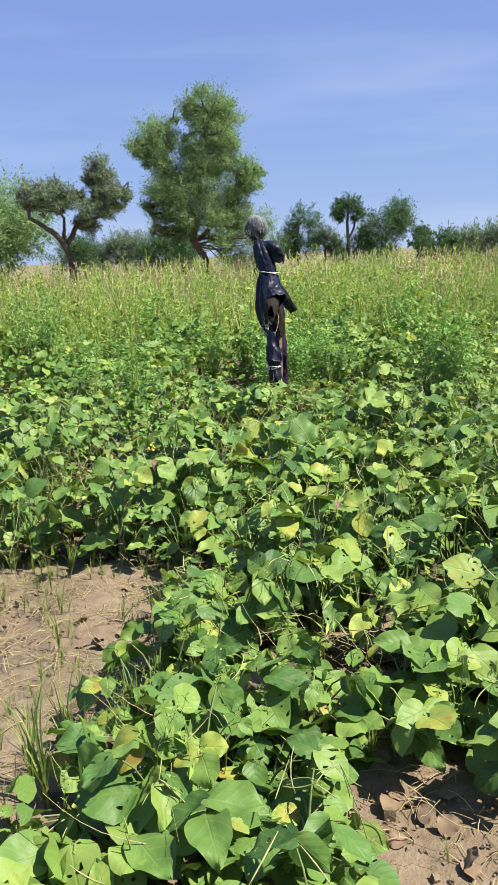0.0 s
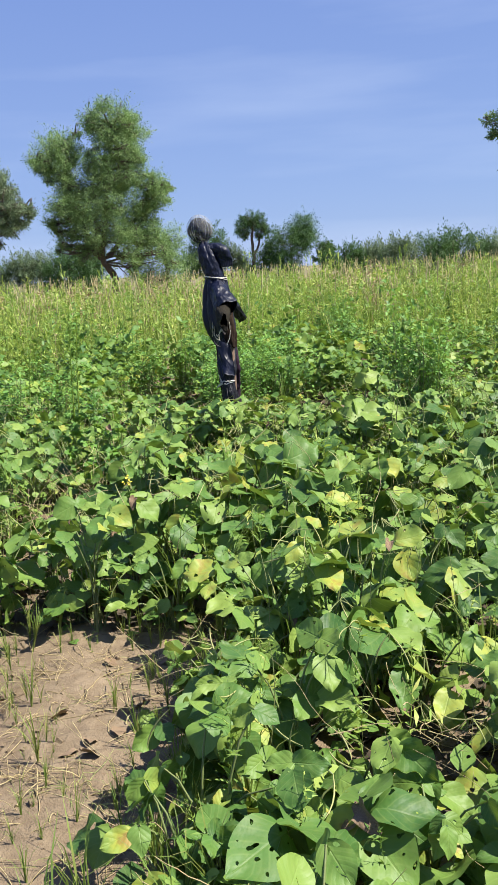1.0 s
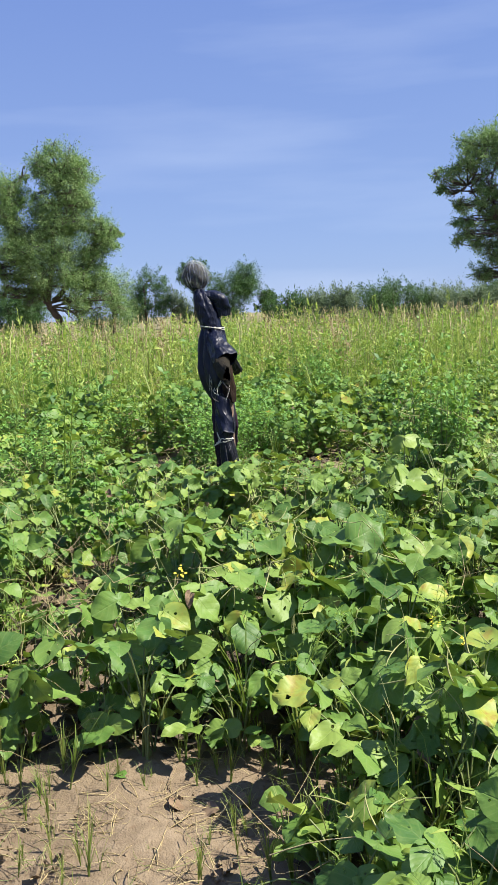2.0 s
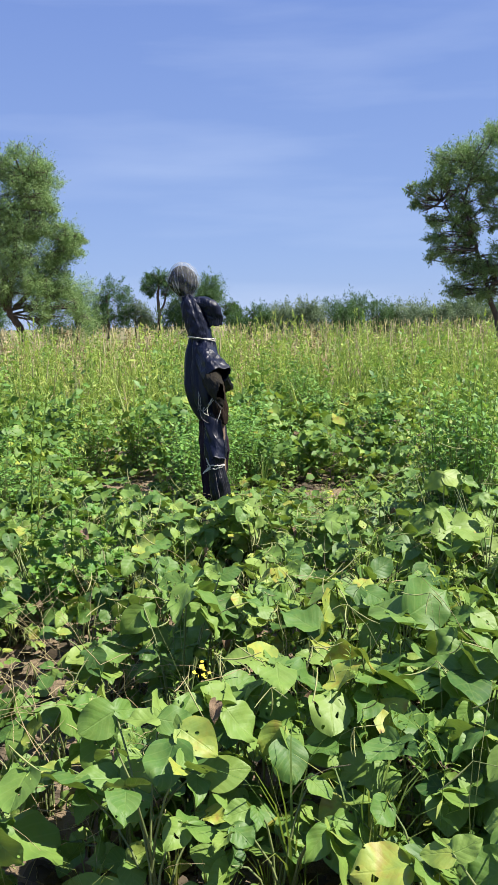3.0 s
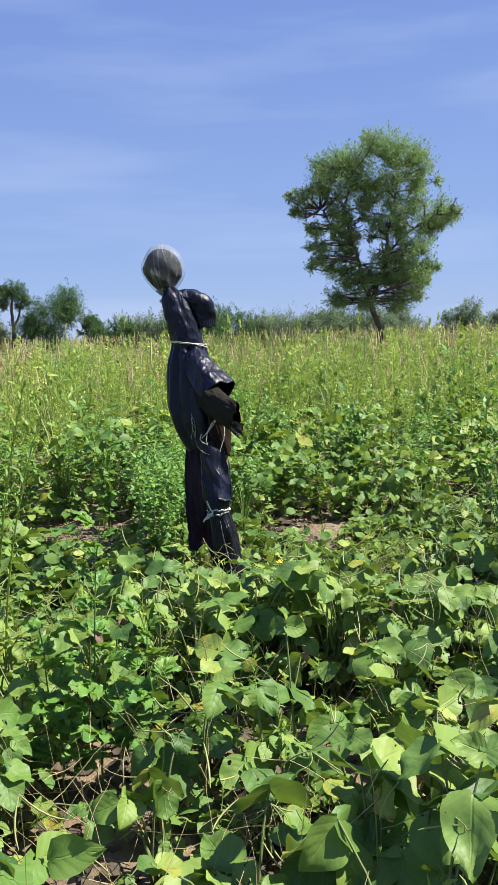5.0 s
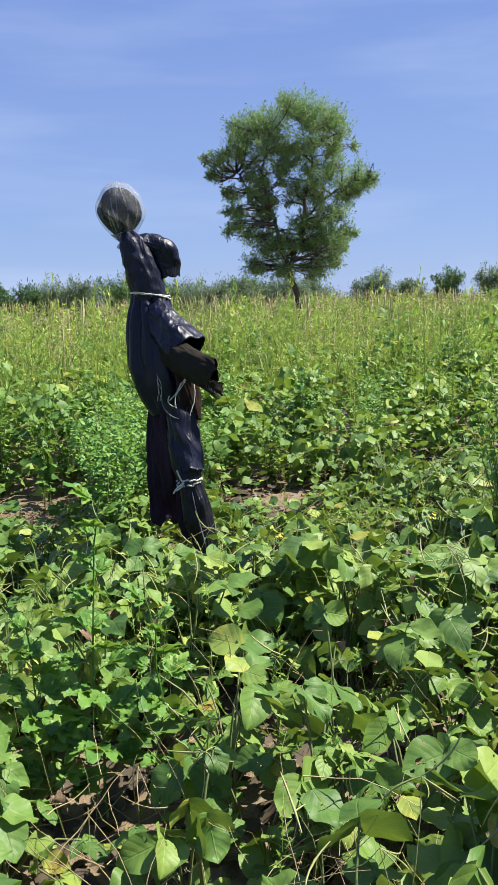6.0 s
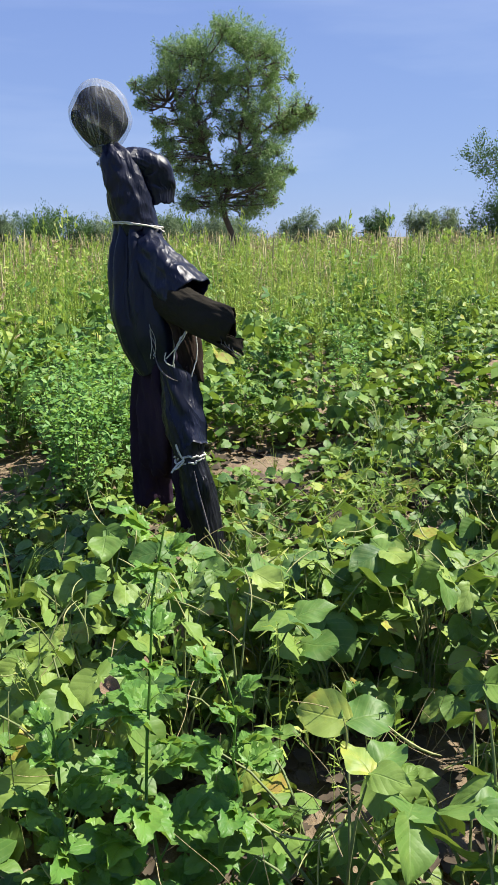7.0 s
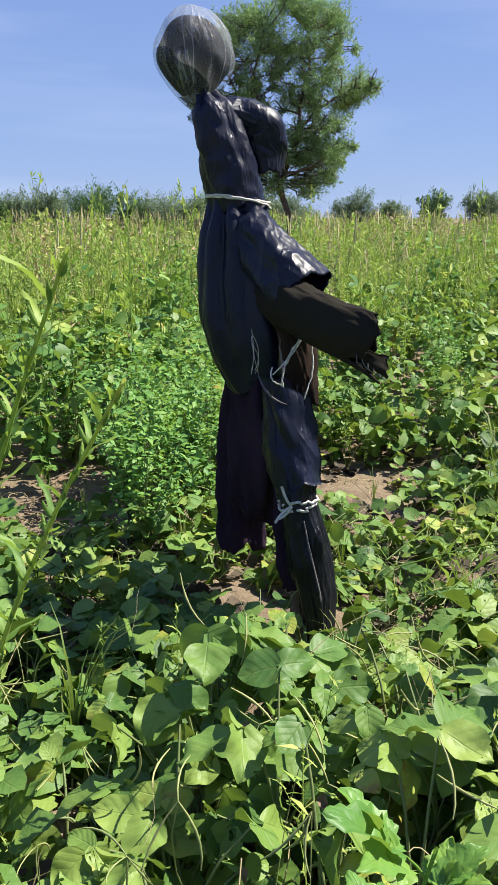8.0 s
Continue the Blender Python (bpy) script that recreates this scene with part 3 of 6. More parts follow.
# the broad tree beyond the scarecrow
tree("broad_tree", "broad feathery green tree with dark limbs", ground_at(12.53, 25.18),
     [([(0.04, 0, 0), (-0.00, -0.00, 1.24), (-0.26, -0.12, 2.14), (-0.59, -0.24, 3.25), (-0.79, -0.36, 3.94), (-0.98, -0.48, 4.76), (-0.68, -0.60, 5.81)], 1.0, 0.22),
      ([(-0.22, 0.00, 2.14), (0.23, 0.00, 3.21), (0.24, 0.00, 3.89), (0.45, 0.00, 4.81), (0.63, 0.00, 5.99)], 0.75, 0.22),
      ([(-0.72, 0.00, 3.73), (-1.33, 0.12, 4.24), (-1.73, 0.24, 4.94)], 0.4, 0.15),
      ([(0.23, -0.00, 3.48), (0.98, -0.12, 4.12), (1.72, -0.24, 4.50)], 0.4, 0.15)],
     [(0.40, 6.37, 0.53), (-0.61, 6.20, 0.53), (-0.13, 6.59, 0.34), (1.00, 6.23, 0.41), (1.20, 5.72, 0.41), (-1.22, 6.24, 0.36), (-1.60, 6.03, 0.29), (-1.72, 5.45, 0.38), (-2.14, 5.07, 0.31), (-1.03, 5.57, 0.46),
      (-0.35, 5.42, 0.50), (0.46, 5.41, 0.50), (0.99, 4.94, 0.46), (1.79, 4.61, 0.41), (2.21, 4.56, 0.24), (1.39, 4.26, 0.43), (0.61, 4.41, 0.38), (-0.18, 4.34, 0.31), (-1.77, 3.44, 0.24), (-1.47, 3.13, 0.31),
      (0.43, 2.93, 0.55), (1.13, 2.77, 0.43), (-0.25, 2.83, 0.46), (-0.94, 2.79, 0.43), (0.71, 3.35, 0.36), (1.54, 2.99, 0.24), (-1.10, 2.18, 0.36), (-0.26, 2.12, 0.36), (0.56, 2.14, 0.36), (1.00, 2.26, 0.29),
      (1.14, 3.60, 0.29), (-1.11, 4.90, 0.26), (-2.43, 4.81, 0.14)]
     + [(-1.25, 4.2, 0.30), (-0.75, 3.9, 0.28), (-1.0, 3.6, 0.26), (0.6, 4.0, 0.30), (-0.3, 4.75, 0.28), (-1.6, 3.75, 0.26), (0.1, 3.4, 0.30), (-0.9, 4.6, 0.26), (-1.9, 4.3, 0.24)], 7, turn=32.7, clumps=112, mat=mat_tree, girth=0.105, twigs=4)


def bush(label, az, dist, wide, high, seed, mat=mat_tree_dark, eye=(0, 0), dense=1.0, name="bush"):
    """A rounded, uneven far tree or bush that is leafy to the ground."""
    rng = np.random.RandomState(seed)
    lobes = []
    for _ in range(11):
        u, t = rng.uniform(-1, 1), rng.uniform(0.2, 0.86)
        room = math.sqrt(max(0.05, 1 - (t - 0.3) ** 2 / 0.55))
        r = rng.uniform(0.17, 0.29)
        lobes.append((u * wide * 0.5 * room * 0.95, rng.uniform(-0.3, 0.3) * wide, t * high, r * wide, r * wide, min(r * wide, (1 - t) * high + 0.10 * high)))
    tree(name, label, polar(az, dist, eye), [([(0, 0, 0), (0.05, 0, high * 0.3), (0, 0, high * 0.7)], 1.0, 0.4)], lobes, seed, leaf=0.15, clumps=44 * dense, per=46, mat=mat, girth=0.13, twigs=2)


bush("dense dark green bushy tree far off", 3.3, 68, 3.6, 4.7, 21)
bush("dense dark green rounded tree far off", 9.1, 68, 4.7, 4.45, 22, dense=1.2)
bush("low grey-green bush far off", 5.1, 70, 2.9, 3.2, 23, mat_tree_grey)
bush("low dark bush beside the rounded tree", 11.2, 69, 1.6, 3.3, 24)
bush("large green thicket behind the leaning tree", -16.5, 36, 5.2, 5.0, 25, mat_tree, dense=1.2)
bush("low green thicket beyond the crop", -5.6, 60, 4.5, 3.0, 26, mat_tree_dark)
bush("low green thicket beyond the crop", -8.3, 62, 3.8, 2.8, 27, mat_tree_grey)
bush("low green thicket beyond the crop", -11.0, 62, 3.8, 2.8, 29, mat_tree_dark)
tree("umbrella_tree", "small flat-topped tree on a thin forked trunk", polar(6.6, 68),
     [([(0, 0, 0), (0.08, 0, 2.0), (0.0, 0, 3.3), (0.15, 0, 4.3)], 0.8, 0.4), ([(0.03, 0, 1.9), (0.5, 0, 2.8), (0.8, 0, 4.0)], 0.5, 0.3)],
     [(0.0, 0, 4.5, 0.8, 0.8, 0.5), (0.85, 0, 4.3, 0.6, 0.6, 0.42), (-0.85, 0, 4.1, 0.55, 0.6, 0.5), (0.25, 0, 4.95, 0.7, 0.7, 0.38), (-0.45, 0.2, 4.8, 0.5, 0.5, 0.35), (1.15, 0, 3.85, 0.4, 0.4, 0.35), (-0.5, 0, 3.6, 0.35, 0.35, 0.3), (0.6, 0, 3.6, 0.3, 0.3, 0.3)], 28, leaf=0.13, clumps=80, per=50, mat=mat_tree_dark, girth=0.2)
for k, (az, dist, wide, high) in enumerate([(12.6, 58, 2.6, 2.8), (14.6, 60, 2.8, 2.6), (16.8, 57, 3.6, 2.7), (19.6, 58, 4.2, 2.9), (22.4, 60, 4.0, 2.4), (24.8, 57, 4.0, 2.7), (27.3, 60, 4.2, 2.5), (29.6, 58, 3.4, 2.4)]):
    bush("low round grey-green tree in the distance", az, dist, wide, high * 0.84, 40 + k, mat_tree_grey if k % 3 else mat_tree_dark)
for k, (az, dist, wide, high, mat) in enumerate([(35.2, 60, 3.6, 2.3, mat_tree_grey), (38.7, 58, 3.4, 3.0, mat_tree_grey), (41.3, 60, 2.4, 2.0, mat_tree_grey), (44.1, 50, 2.0, 2.9, mat_tree_dark), (47.2, 50, 2.8, 3.5, mat_tree_grey), (49.3, 54, 2.4, 2.6, mat_tree_grey)]):
    bush("round grey-green tree beyond the weeds", az, dist, wide, high * 0.86, 60 + k, mat, (-1.37, 4.91))
bush("large dark green tree far off", 52.8, 46, 4.6, 5.8, 70, mat_tree_dark, (-1.37, 4.91))


# ---- the scarecrow ----
def cloth_tube(path, radii, sides=96, folds=7, depth=0.06, ripple=0.012, seed=0, wall=0.004, twist=0.0, hem=None, ragged=0.006, wrinkle=0.006, pleats=(0, 0.0)):
    """A sleeve, leg or coat of cloth along path; radii: (across, deep) at each point. Folds run along it, and the cloth has thickness."""
    rng = np.random.RandomState(seed)
    path = np.asarray(path, float)
    radii = np.asarray(radii, float)
    n = 9 * len(path)
    t = np.linspace(0, len(path) - 1, n)
    P = np.stack([np.interp(t, np.arange(len(path)), path[:, i]) for i in range(3)], -1)
    R = np.stack([np.interp(t, np.arange(len(path)), radii[:, i]) for i in range(2)], -1)
    for _ in range(3):
        P[1:-1] = (P[:-2] + 2 * P[1:-1] + P[2:]) / 4
        R[1:-1] = (R[:-2] + 2 * R[1:-1] + R[2:]) / 4
    d = np.gradient(P, axis=0)
    d /= np.linalg.norm(d, axis=1)[:, None]
    ref = np.array([0.0, 1.0, 0.0]) if abs(d[:, 2]).mean() > 0.6 else np.array([0.0, 0.0, 1.0])
    b = ref - d * (d @ ref)[:, None]
    b /= np.linalg.norm(b, axis=1)[:, None]
    a = np.cross(b, d)
    th = np.linspace(0, 2 * np.pi, sides, endpoint=False)
    ph = rng.uniform(0, 6, 4)
    v = []
    for i in range(n):
        s = i / (n - 1)
        f = 1 + depth * np.sin(folds * th + ph[0] + twist * s * 4) + depth * 0.55 * np.sin((folds * 2 - 3) * th + ph[1] + s * 5) + depth * 0.5 * np.sin(3 * th + ph[2] - s * 3)
        wob = np.array([noise.noise(Vector((math.cos(q) * 1.6 + seed, math.sin(q) * 1.6, s * 7))) for q in th]) * ripple
        # sharp diagonal wrinkles, and pleats that fade down from a gathered edge
        fold_line = np.array([1 - abs(noise.noise(Vector((math.cos(q) * 2.0 + seed * 1.7, math.sin(q) * 2.0 + s * 2.2, s * 3.6 + math.cos(q) * 1.2)))) * 3.2 for q in th])
        fine_line = np.array([1 - abs(noise.noise(Vector((math.cos(q) * 4.4 + seed * 2.3, math.sin(q) * 4.4 + s * 4.0, s * 8.5 - math.cos(q) * 3.0)))) * 4.0 for q in th])
        wob = wob + wrinkle * (np.clip(fold_line, 0, 1) ** 2 + 0.65 * np.clip(fine_line, 0, 1) ** 1.5)
        if pleats[0]:
            wob = wob + pleats[1] * (np.abs(np.sin(pleats[0] * 0.5 * th + ph[3] + 0.5 * np.sin(2 * th))) - 0.6) * (1 - 0.75 * s)
        rad_a, rad_b = R[i, 0] * f + wob, R[i, 1] * f + wob
        v.append(P[i] + a[i] * (np.cos(th) * rad_a)[:, None] + b[i] * (np.sin(th) * rad_b)[:, None])
    v = np.array(v)
    # the hem: uneven, and cut longer or shorter round it
    cut_at = np.array([ragged * noise.noise(Vector((math.cos(q) * 3 + seed, math.sin(q) * 3, 4.4))) * 2 + (hem(math.degrees(q)) if hem else 0.0) for q in th])
    for i in range(n):
        v[i] += d[i] * (cut_at * (i / (n - 1)) ** 3)[:, None]
    inner = v + (P[:, None] - v) / (np.linalg.norm(P[:, None] - v, axis=2)[..., None] + 1e-6) * wall
    shell = np.concatenate([v, inner[::-1], v[:1]])
    m = len(shell)
    i, j = np.meshgrid(np.arange(m - 1), np.arange(sides), indexing="ij")
    f = np.stack([i * sides + j, i * sides + (j + 1) % sides, (i + 1) * sides + (j + 1) % sides, (i + 1) * sides + j], -1).reshape(-1, 4)
    uv = np.stack([np.tile(th / (2 * np.pi), m), np.repeat(np.linspace(0, 1, m), sides)], -1)
    return shell.reshape(-1, 3), f, uv


def cloth(name, mat, parent, label, path, radii, **kw):
    return part(name, mesh_of(name, *cloth_tube(path, radii, **kw)[:2], mat, cloth_tube(path, radii, **kw)[2]), parent, label)


def sheet(corners, nu, nv, ripple, seed, wall=0.003, bulge=0.0):
    """A loose four-cornered piece of sheeting, rippled, with thickness: corners a b c d in order."""
    a, b, c, d = (np.asarray(q, float) for q in corners)
    U, V = np.meshgrid(np.linspace(0, 1, nu), np.linspace(0, 1, nv), indexing="xy")
    U, V = U[..., None], V[..., None]
    p = (a * (1 - U) + b * U) * (1 - V) + (d * (1 - U) + c * U) * V
    n = np.cross(b - a, d - a)
    n /= np.linalg.norm(n)
    w = np.array([noise.noise(Vector((u * 3 + seed, q * 3, seed))) + 0.5 * math.sin(u * 9 + q * 5 + seed) for u, q in zip(U.ravel(), V.ravel())]).reshape(nv, nu, 1)
    edge_wave = np.array([noise.noise(Vector((u * 4 + seed, q * 4, 7.7))) for u, q in zip(U.ravel(), V.ravel())]).reshape(nv, nu, 1)
    p = p + (c - b) * edge_wave * 0.10 * V + (b - a) * edge_wave * 0.12 + n * (w * ripple + bulge * 4 * U * (1 - U) * (0.5 + 0.5 * V))
    q = p - n * wall
    verts = np.concatenate([p.reshape(-1, 3), q.reshape(-1, 3)])
    i, j = np.meshgrid(np.arange(nv - 1), np.arange(nu - 1), indexing="ij")
    f = np.stack([i * nu + j, i * nu + j + 1, (i + 1) * nu + j + 1, (i + 1) * nu + j], -1).reshape(-1, 4)
    o = nu * nv
    edge = [k for k in range(nu)] + [r * nu + nu - 1 for r in range(1, nv)] + [(nv - 1) * nu + k for k in range(nu - 2, -1, -1)] + [r * nu for r in range(nv - 2, 0, -1)]
    rim = np.array([[edge[k], edge[(k + 1) % len(edge)], edge[(k + 1) % len(edge)] + o, edge[k] + o] for k in range(len(edge))])
    return verts, np.concatenate([f, f[:, ::-1] + o, rim]), np.tile(np.concatenate([U, V], -1).reshape(-1, 2), (2, 1))


def cords(lines, radius, sides=5):
    h = Heap()
    for line in lines:
        h.put(*tube(line, radius, sides))
    return h


def frayed(line, seed, amount=0.0014):
    rng = np.random.RandomState(seed)
    line = np.asarray(line).copy()
    line[1:-1] += rng.normal(0, amount, (len(line) - 2, 3))
    return line


def loop_round(centre, ra, rb, tilt=(0, 0), n=40, jitter=0.003, seed=0):
    rng = np.random.RandomState(seed)
    th = np.linspace(0, 2 * np.pi, n)
    p = np.stack([np.cos(th) * ra, np.sin(th) * rb, tilt[0] * np.cos(th) + tilt[1] * np.sin(th)], -1) + np.asarray(centre)
    p[1:-1] += rng.normal(0, jitter, (n - 2, 3))
    return p


def build_scarecrow():
    crow = thing("scarecrow", "scarecrow in black plastic sheeting with a clear bag on a post", "scarecrow", (0.2, 7.68, 0.0))
    O = np.array([0.2, 7.68, 0.0])

    def at(*rows):
        return [np.asarray(r, float) - O for r in rows]

    # the post that carries it all
    post = part("post", mesh_of("post", *tube(at((0.235, 7.52, -0.08), (0.230, 7.52, 0.4), (0.234, 7.53, 0.8), (0.225, 7.60, 0.98), (0.185, 7.73, 1.16), (0.165, 7.775, 1.36), (0.10, 7.79, 1.58)), [0.033, 0.033, 0.031, 0.028, 0.024, 0.020, 0.014], 12)[:2], mat_post),
                crow, "weathered brown wooden post")
    part("bark_scar", mesh_of("bark_scar", *sheet(at((0.212, 7.487, 0.755), (0.232, 7.487, 0.765), (0.236, 7.482, 0.655), (0.216, 7.484, 0.665)), 5, 9, 0.003, 2, 0.004)[:2], mat_peeled), post, "pale strip of peeled wood")
    cloth("under_cloth", mat_under, crow, "red-brown cloth wound round the post", at((0.190, 7.71, 1.22), (0.212, 7.63, 1.10), (0.236, 7.565, 0.98), (0.240, 7.545, 0.86), (0.238, 7.535, 0.78)),
          [(0.070, 0.060), (0.058, 0.054), (0.046, 0.044), (0.042, 0.040), (0.040, 0.040)], folds=6, depth=0.08, ripple=0.012, seed=41)
    # coat: upper length from the neck to the tie, and the wider skirt under it
    cloth("coat_top", mat_sheet, crow, "navy-black plastic coat top, creased", at((0.090, 7.815, 1.635), (0.098, 7.795, 1.585), (0.124, 7.785, 1.50), (0.150, 7.780, 1.42), (0.170, 7.777, 1.335)),
          [(0.026, 0.026), (0.056, 0.056), (0.074, 0.074), (0.080, 0.080), (0.082, 0.081)], folds=4, depth=0.035, ripple=0.008, seed=2, twist=0.5, wrinkle=0.0035, pleats=(7, 0.010))
    cloth("coat_skirt", mat_sheet, crow, "navy-black plastic coat skirt hanging in long folds", at((0.172, 7.775, 1.354), (0.170, 7.77, 1.28), (0.164, 7.762, 1.16), (0.170, 7.752, 1.04), (0.186, 7.738, 0.93), (0.206, 7.722, 0.845), (0.212, 7.715, 0.81)),
          [(0.072, 0.071), (0.094, 0.096), (0.110, 0.114), (0.121, 0.124), (0.114, 0.120), (0.094, 0.104), (0.084, 0.09)], folds=4, depth=0.055, ripple=0.006, seed=5, pleats=(9, 0.026), wrinkle=0.0016)
    # the hood that hangs out sideways at the neck
    cloth("hood", mat_sheet, crow, "black plastic hood folded out at the neck", at((0.100, 7.80, 1.588), (0.150, 7.785, 1.585), (0.200, 7.775, 1.578), (0.238, 7.770, 1.555), (0.252, 7.772, 1.500), (0.256, 7.775, 1.435)),
          [(0.034, 0.030), (0.046, 0.044), (0.060, 0.054), (0.074, 0.062), (0.070, 0.060), (0.060, 0.054)], folds=3, depth=0.05, ripple=0.004, seed=9, wrinkle=0.0024)
    # short plastic sleeve over the cloth one
    cloth("coat_sleeve", mat_sheet, crow, "creased navy-black plastic sleeve flaring at its hem", at((0.172, 7.75, 1.325), (0.178, 7.71, 1.262), (0.190, 7.645, 1.200), (0.210, 7.575, 1.148), (0.224, 7.510, 1.105)),
          [(0.050, 0.040), (0.070, 0.068), (0.078, 0.080), (0.086, 0.078), (0.088, 0.060)], folds=4, depth=0.055, ripple=0.006, seed=12, wrinkle=0.0034, hem=lambda q: 0.03 * math.exp(-((q - 60) / 50) ** 2))
    cloth("cloth_sleeve", mat_brown, crow, "dark brown cloth sleeve with a torn open cuff", at((0.190, 7.70, 1.105), (0.190, 7.56, 1.080), (0.180, 7.43, 1.055), (0.172, 7.30, 1.030), (0.164, 7.165, 1.006)),
                   [(0.055, 0.062), (0.062, 0.070), (0.058, 0.066), (0.046, 0.067), (0.026, 0.072)], folds=2, depth=0.03, ripple=0.006, seed=15, wrinkle=0.003, ragged=0.010,
                   hem=lambda q: 0.065 * math.exp(-((q - 262) / 26) ** 2) + 0.06 * math.exp(-((q - 150) / 45) ** 2) - 0.075 * math.exp(-((q - 222) / 11) ** 2))
    part("cuff_lining", mesh_of("cuff_lining", *sheet(at((0.135, 7.185, 1.000), (0.150, 7.170, 0.962), (0.168, 7.098, 0.930), (0.186, 7.120, 0.985)), 12, 14, 0.006, 17, bulge=0.012)[:2], mat_brown), crow, "frayed flap of the torn cuff hanging open")
    part("cuff_fray", cords([frayed(bend(*at((0.139 + 0.003 * k, 7.180 - 0.018 * k, 0.985 - 0.010 * k), (0.146 + 0.004 * k, 7.165 - 0.016 * k, 0.955 - 0.006 * k)), 0.0, 6, (-0.006, 0.0, 0.0)), 70 + k) for k in range(5)], 0.0016, 4).mesh("cuff_fray", mat_lining), crow, "grey frayed edge of the torn cuff")
    # the other sleeve, behind
    cloth("back_sleeve", mat_black, crow, "black plastic sleeve hanging behind", at((0.21, 7.80, 1.24), (0.27, 7.88, 1.15), (0.34, 7.96, 1.06), (0.40, 8.02, 0.985)),
          [(0.052, 0.060), (0.055, 0.062), (0.046, 0.052), (0.034, 0.040)], folds=4, depth=0.08, ripple=0.012, seed=18)
    # trousers: a straight cloth leg and one wrapped in plastic
    cloth("trousers_seat", mat_trouser, crow, "dark purple cloth gathered under the coat", at((0.212, 7.715, 0.90), (0.218, 7.72, 0.78), (0.222, 7.73, 0.66), (0.225, 7.74, 0.56), (0.230, 7.77, 0.46), (0.232, 7.79, 0.40)),
          [(0.070, 0.080), (0.080, 0.122), (0.088, 0.158), (0.084, 0.160), (0.074, 0.13), (0.06, 0.10)], folds=7, depth=0.08, seed=21)
    cloth("trouser_leg", mat_trouser, crow, "straight dark purple cloth trouser leg", at((0.225, 7.78, 0.80), (0.228, 7.82, 0.66), (0.235, 7.86, 0.50), (0.245, 7.885, 0.34), (0.25, 7.89, 0.24)),
          [(0.070, 0.085), (0.076, 0.092), (0.078, 0.092), (0.078, 0.088), (0.076, 0.084)], folds=5, depth=0.08, ripple=0.008, seed=24, ragged=0.02)
    cloth("inner_leg", mat_trouser, crow, "narrow purple cloth showing inside the wrapped leg", at((0.218, 7.58, 0.70), (0.205, 7.53, 0.52), (0.20, 7.50, 0.34), (0.21, 7.49, 0.24)), [(0.05, 0.06), (0.048, 0.055), (0.05, 0.058), (0.05, 0.055)], folds=4, depth=0.08, seed=43)
    cloth("wrapped_leg", mat_black, crow, "trouser leg wrapped in shiny black plastic", at((0.208, 7.61, 0.84), (0.200, 7.565, 0.70), (0.190, 7.505, 0.58), (0.186, 7.475, 0.505), (0.198, 7.45, 0.38), (0.215, 7.425, 0.24), (0.228, 7.41, 0.07)),
          [(0.058, 0.060), (0.072, 0.072), (0.066, 0.066), (0.044, 0.046), (0.054, 0.056), (0.050, 0.052), (0.036, 0.038)], folds=5, depth=0.09, ripple=0.012, seed=27, wrinkle=0.006)
    part("seam", mesh_of("seam", *tube(at((0.170, 7.425, 0.47), (0.176, 7.400, 0.38), (0.195, 7.376, 0.26), (0.215, 7.372, 0.12)), [0.002, 0.0035, 0.003, 0.002], 5)[:2], mat_lining), crow, "pale torn seam down the wrapped leg")
    flap = part("hip_flap", mesh_of("hip_flap", *sheet(at((0.112, 7.575, 0.875), (0.228, 7.485, 0.815), (0.252, 7.435, 0.545), (0.135, 7.450, 0.560)), 26, 28, 0.016, 7, bulge=-0.04)[:2], mat_sheet), crow, "loose navy-black plastic flap at the hip")
    part("flap_edge", mesh_of("flap_edge", *tube(bend(*at((0.108, 7.572, 0.882), (0.150, 7.485, 0.800)), 0.012, 8, (-0.02, -0.01, 0)), [0.001, 0.002, 0.003, 0.0035, 0.003, 0.003, 0.002, 0.001], 6)[:2], mat_lining), flap, "torn pale edge")
    # cords
    part("tie", cords([loop_round(at((0.172, 7.775, 1.352))[0], 0.0925, 0.0915, (-0.008, 0.003), seed=1, jitter=0.0012), loop_round(at((0.172, 7.775, 1.346))[0], 0.093, 0.092, (-0.020, 0.0), seed=2, jitter=0.0012)], 0.0032).mesh("tie", mat_cord), crow, "pale cord tied round the coat")
    part("knee_cord", cords([loop_round(at((0.186, 7.475, 0.516))[0], 0.053, 0.054, (0.0, -0.01), seed=3, jitter=0.0035), loop_round(at((0.186, 7.475, 0.506))[0], 0.053, 0.054, (0.010, 0.0), seed=4, jitter=0.0035),
                             bend(*at((0.142, 7.445, 0.512), (0.092, 7.455, 0.470)), -0.008, 8), bend(*at((0.142, 7.445, 0.512), (0.100, 7.450, 0.482)), 0.006, 8), bend(*at((0.140, 7.447, 0.515), (0.118, 7.462, 0.572)), 0.008, 8)], 0.0042).mesh("knee_cord", mat_cord), crow, "frayed pale rope knotted round the wrapped leg")
    for k, (a, b, side) in enumerate([((0.215, 7.500, 1.005), (0.128, 7.525, 0.88), (0.015, -0.015, 0.01)), ((0.225, 7.500, 1.00), (0.150, 7.505, 0.845), (-0.035, -0.01, 0.0)), ((0.222, 7.498, 1.00), (0.146, 7.507, 0.85), (-0.028, -0.01, 0.0)),
                                      ((0.235, 7.500, 0.995), (0.205, 7.480, 0.81), (0.012, -0.01, 0)), ((0.15, 7.505, 0.845), (0.13, 7.53, 0.90), (-0.02, 0, 0))]):
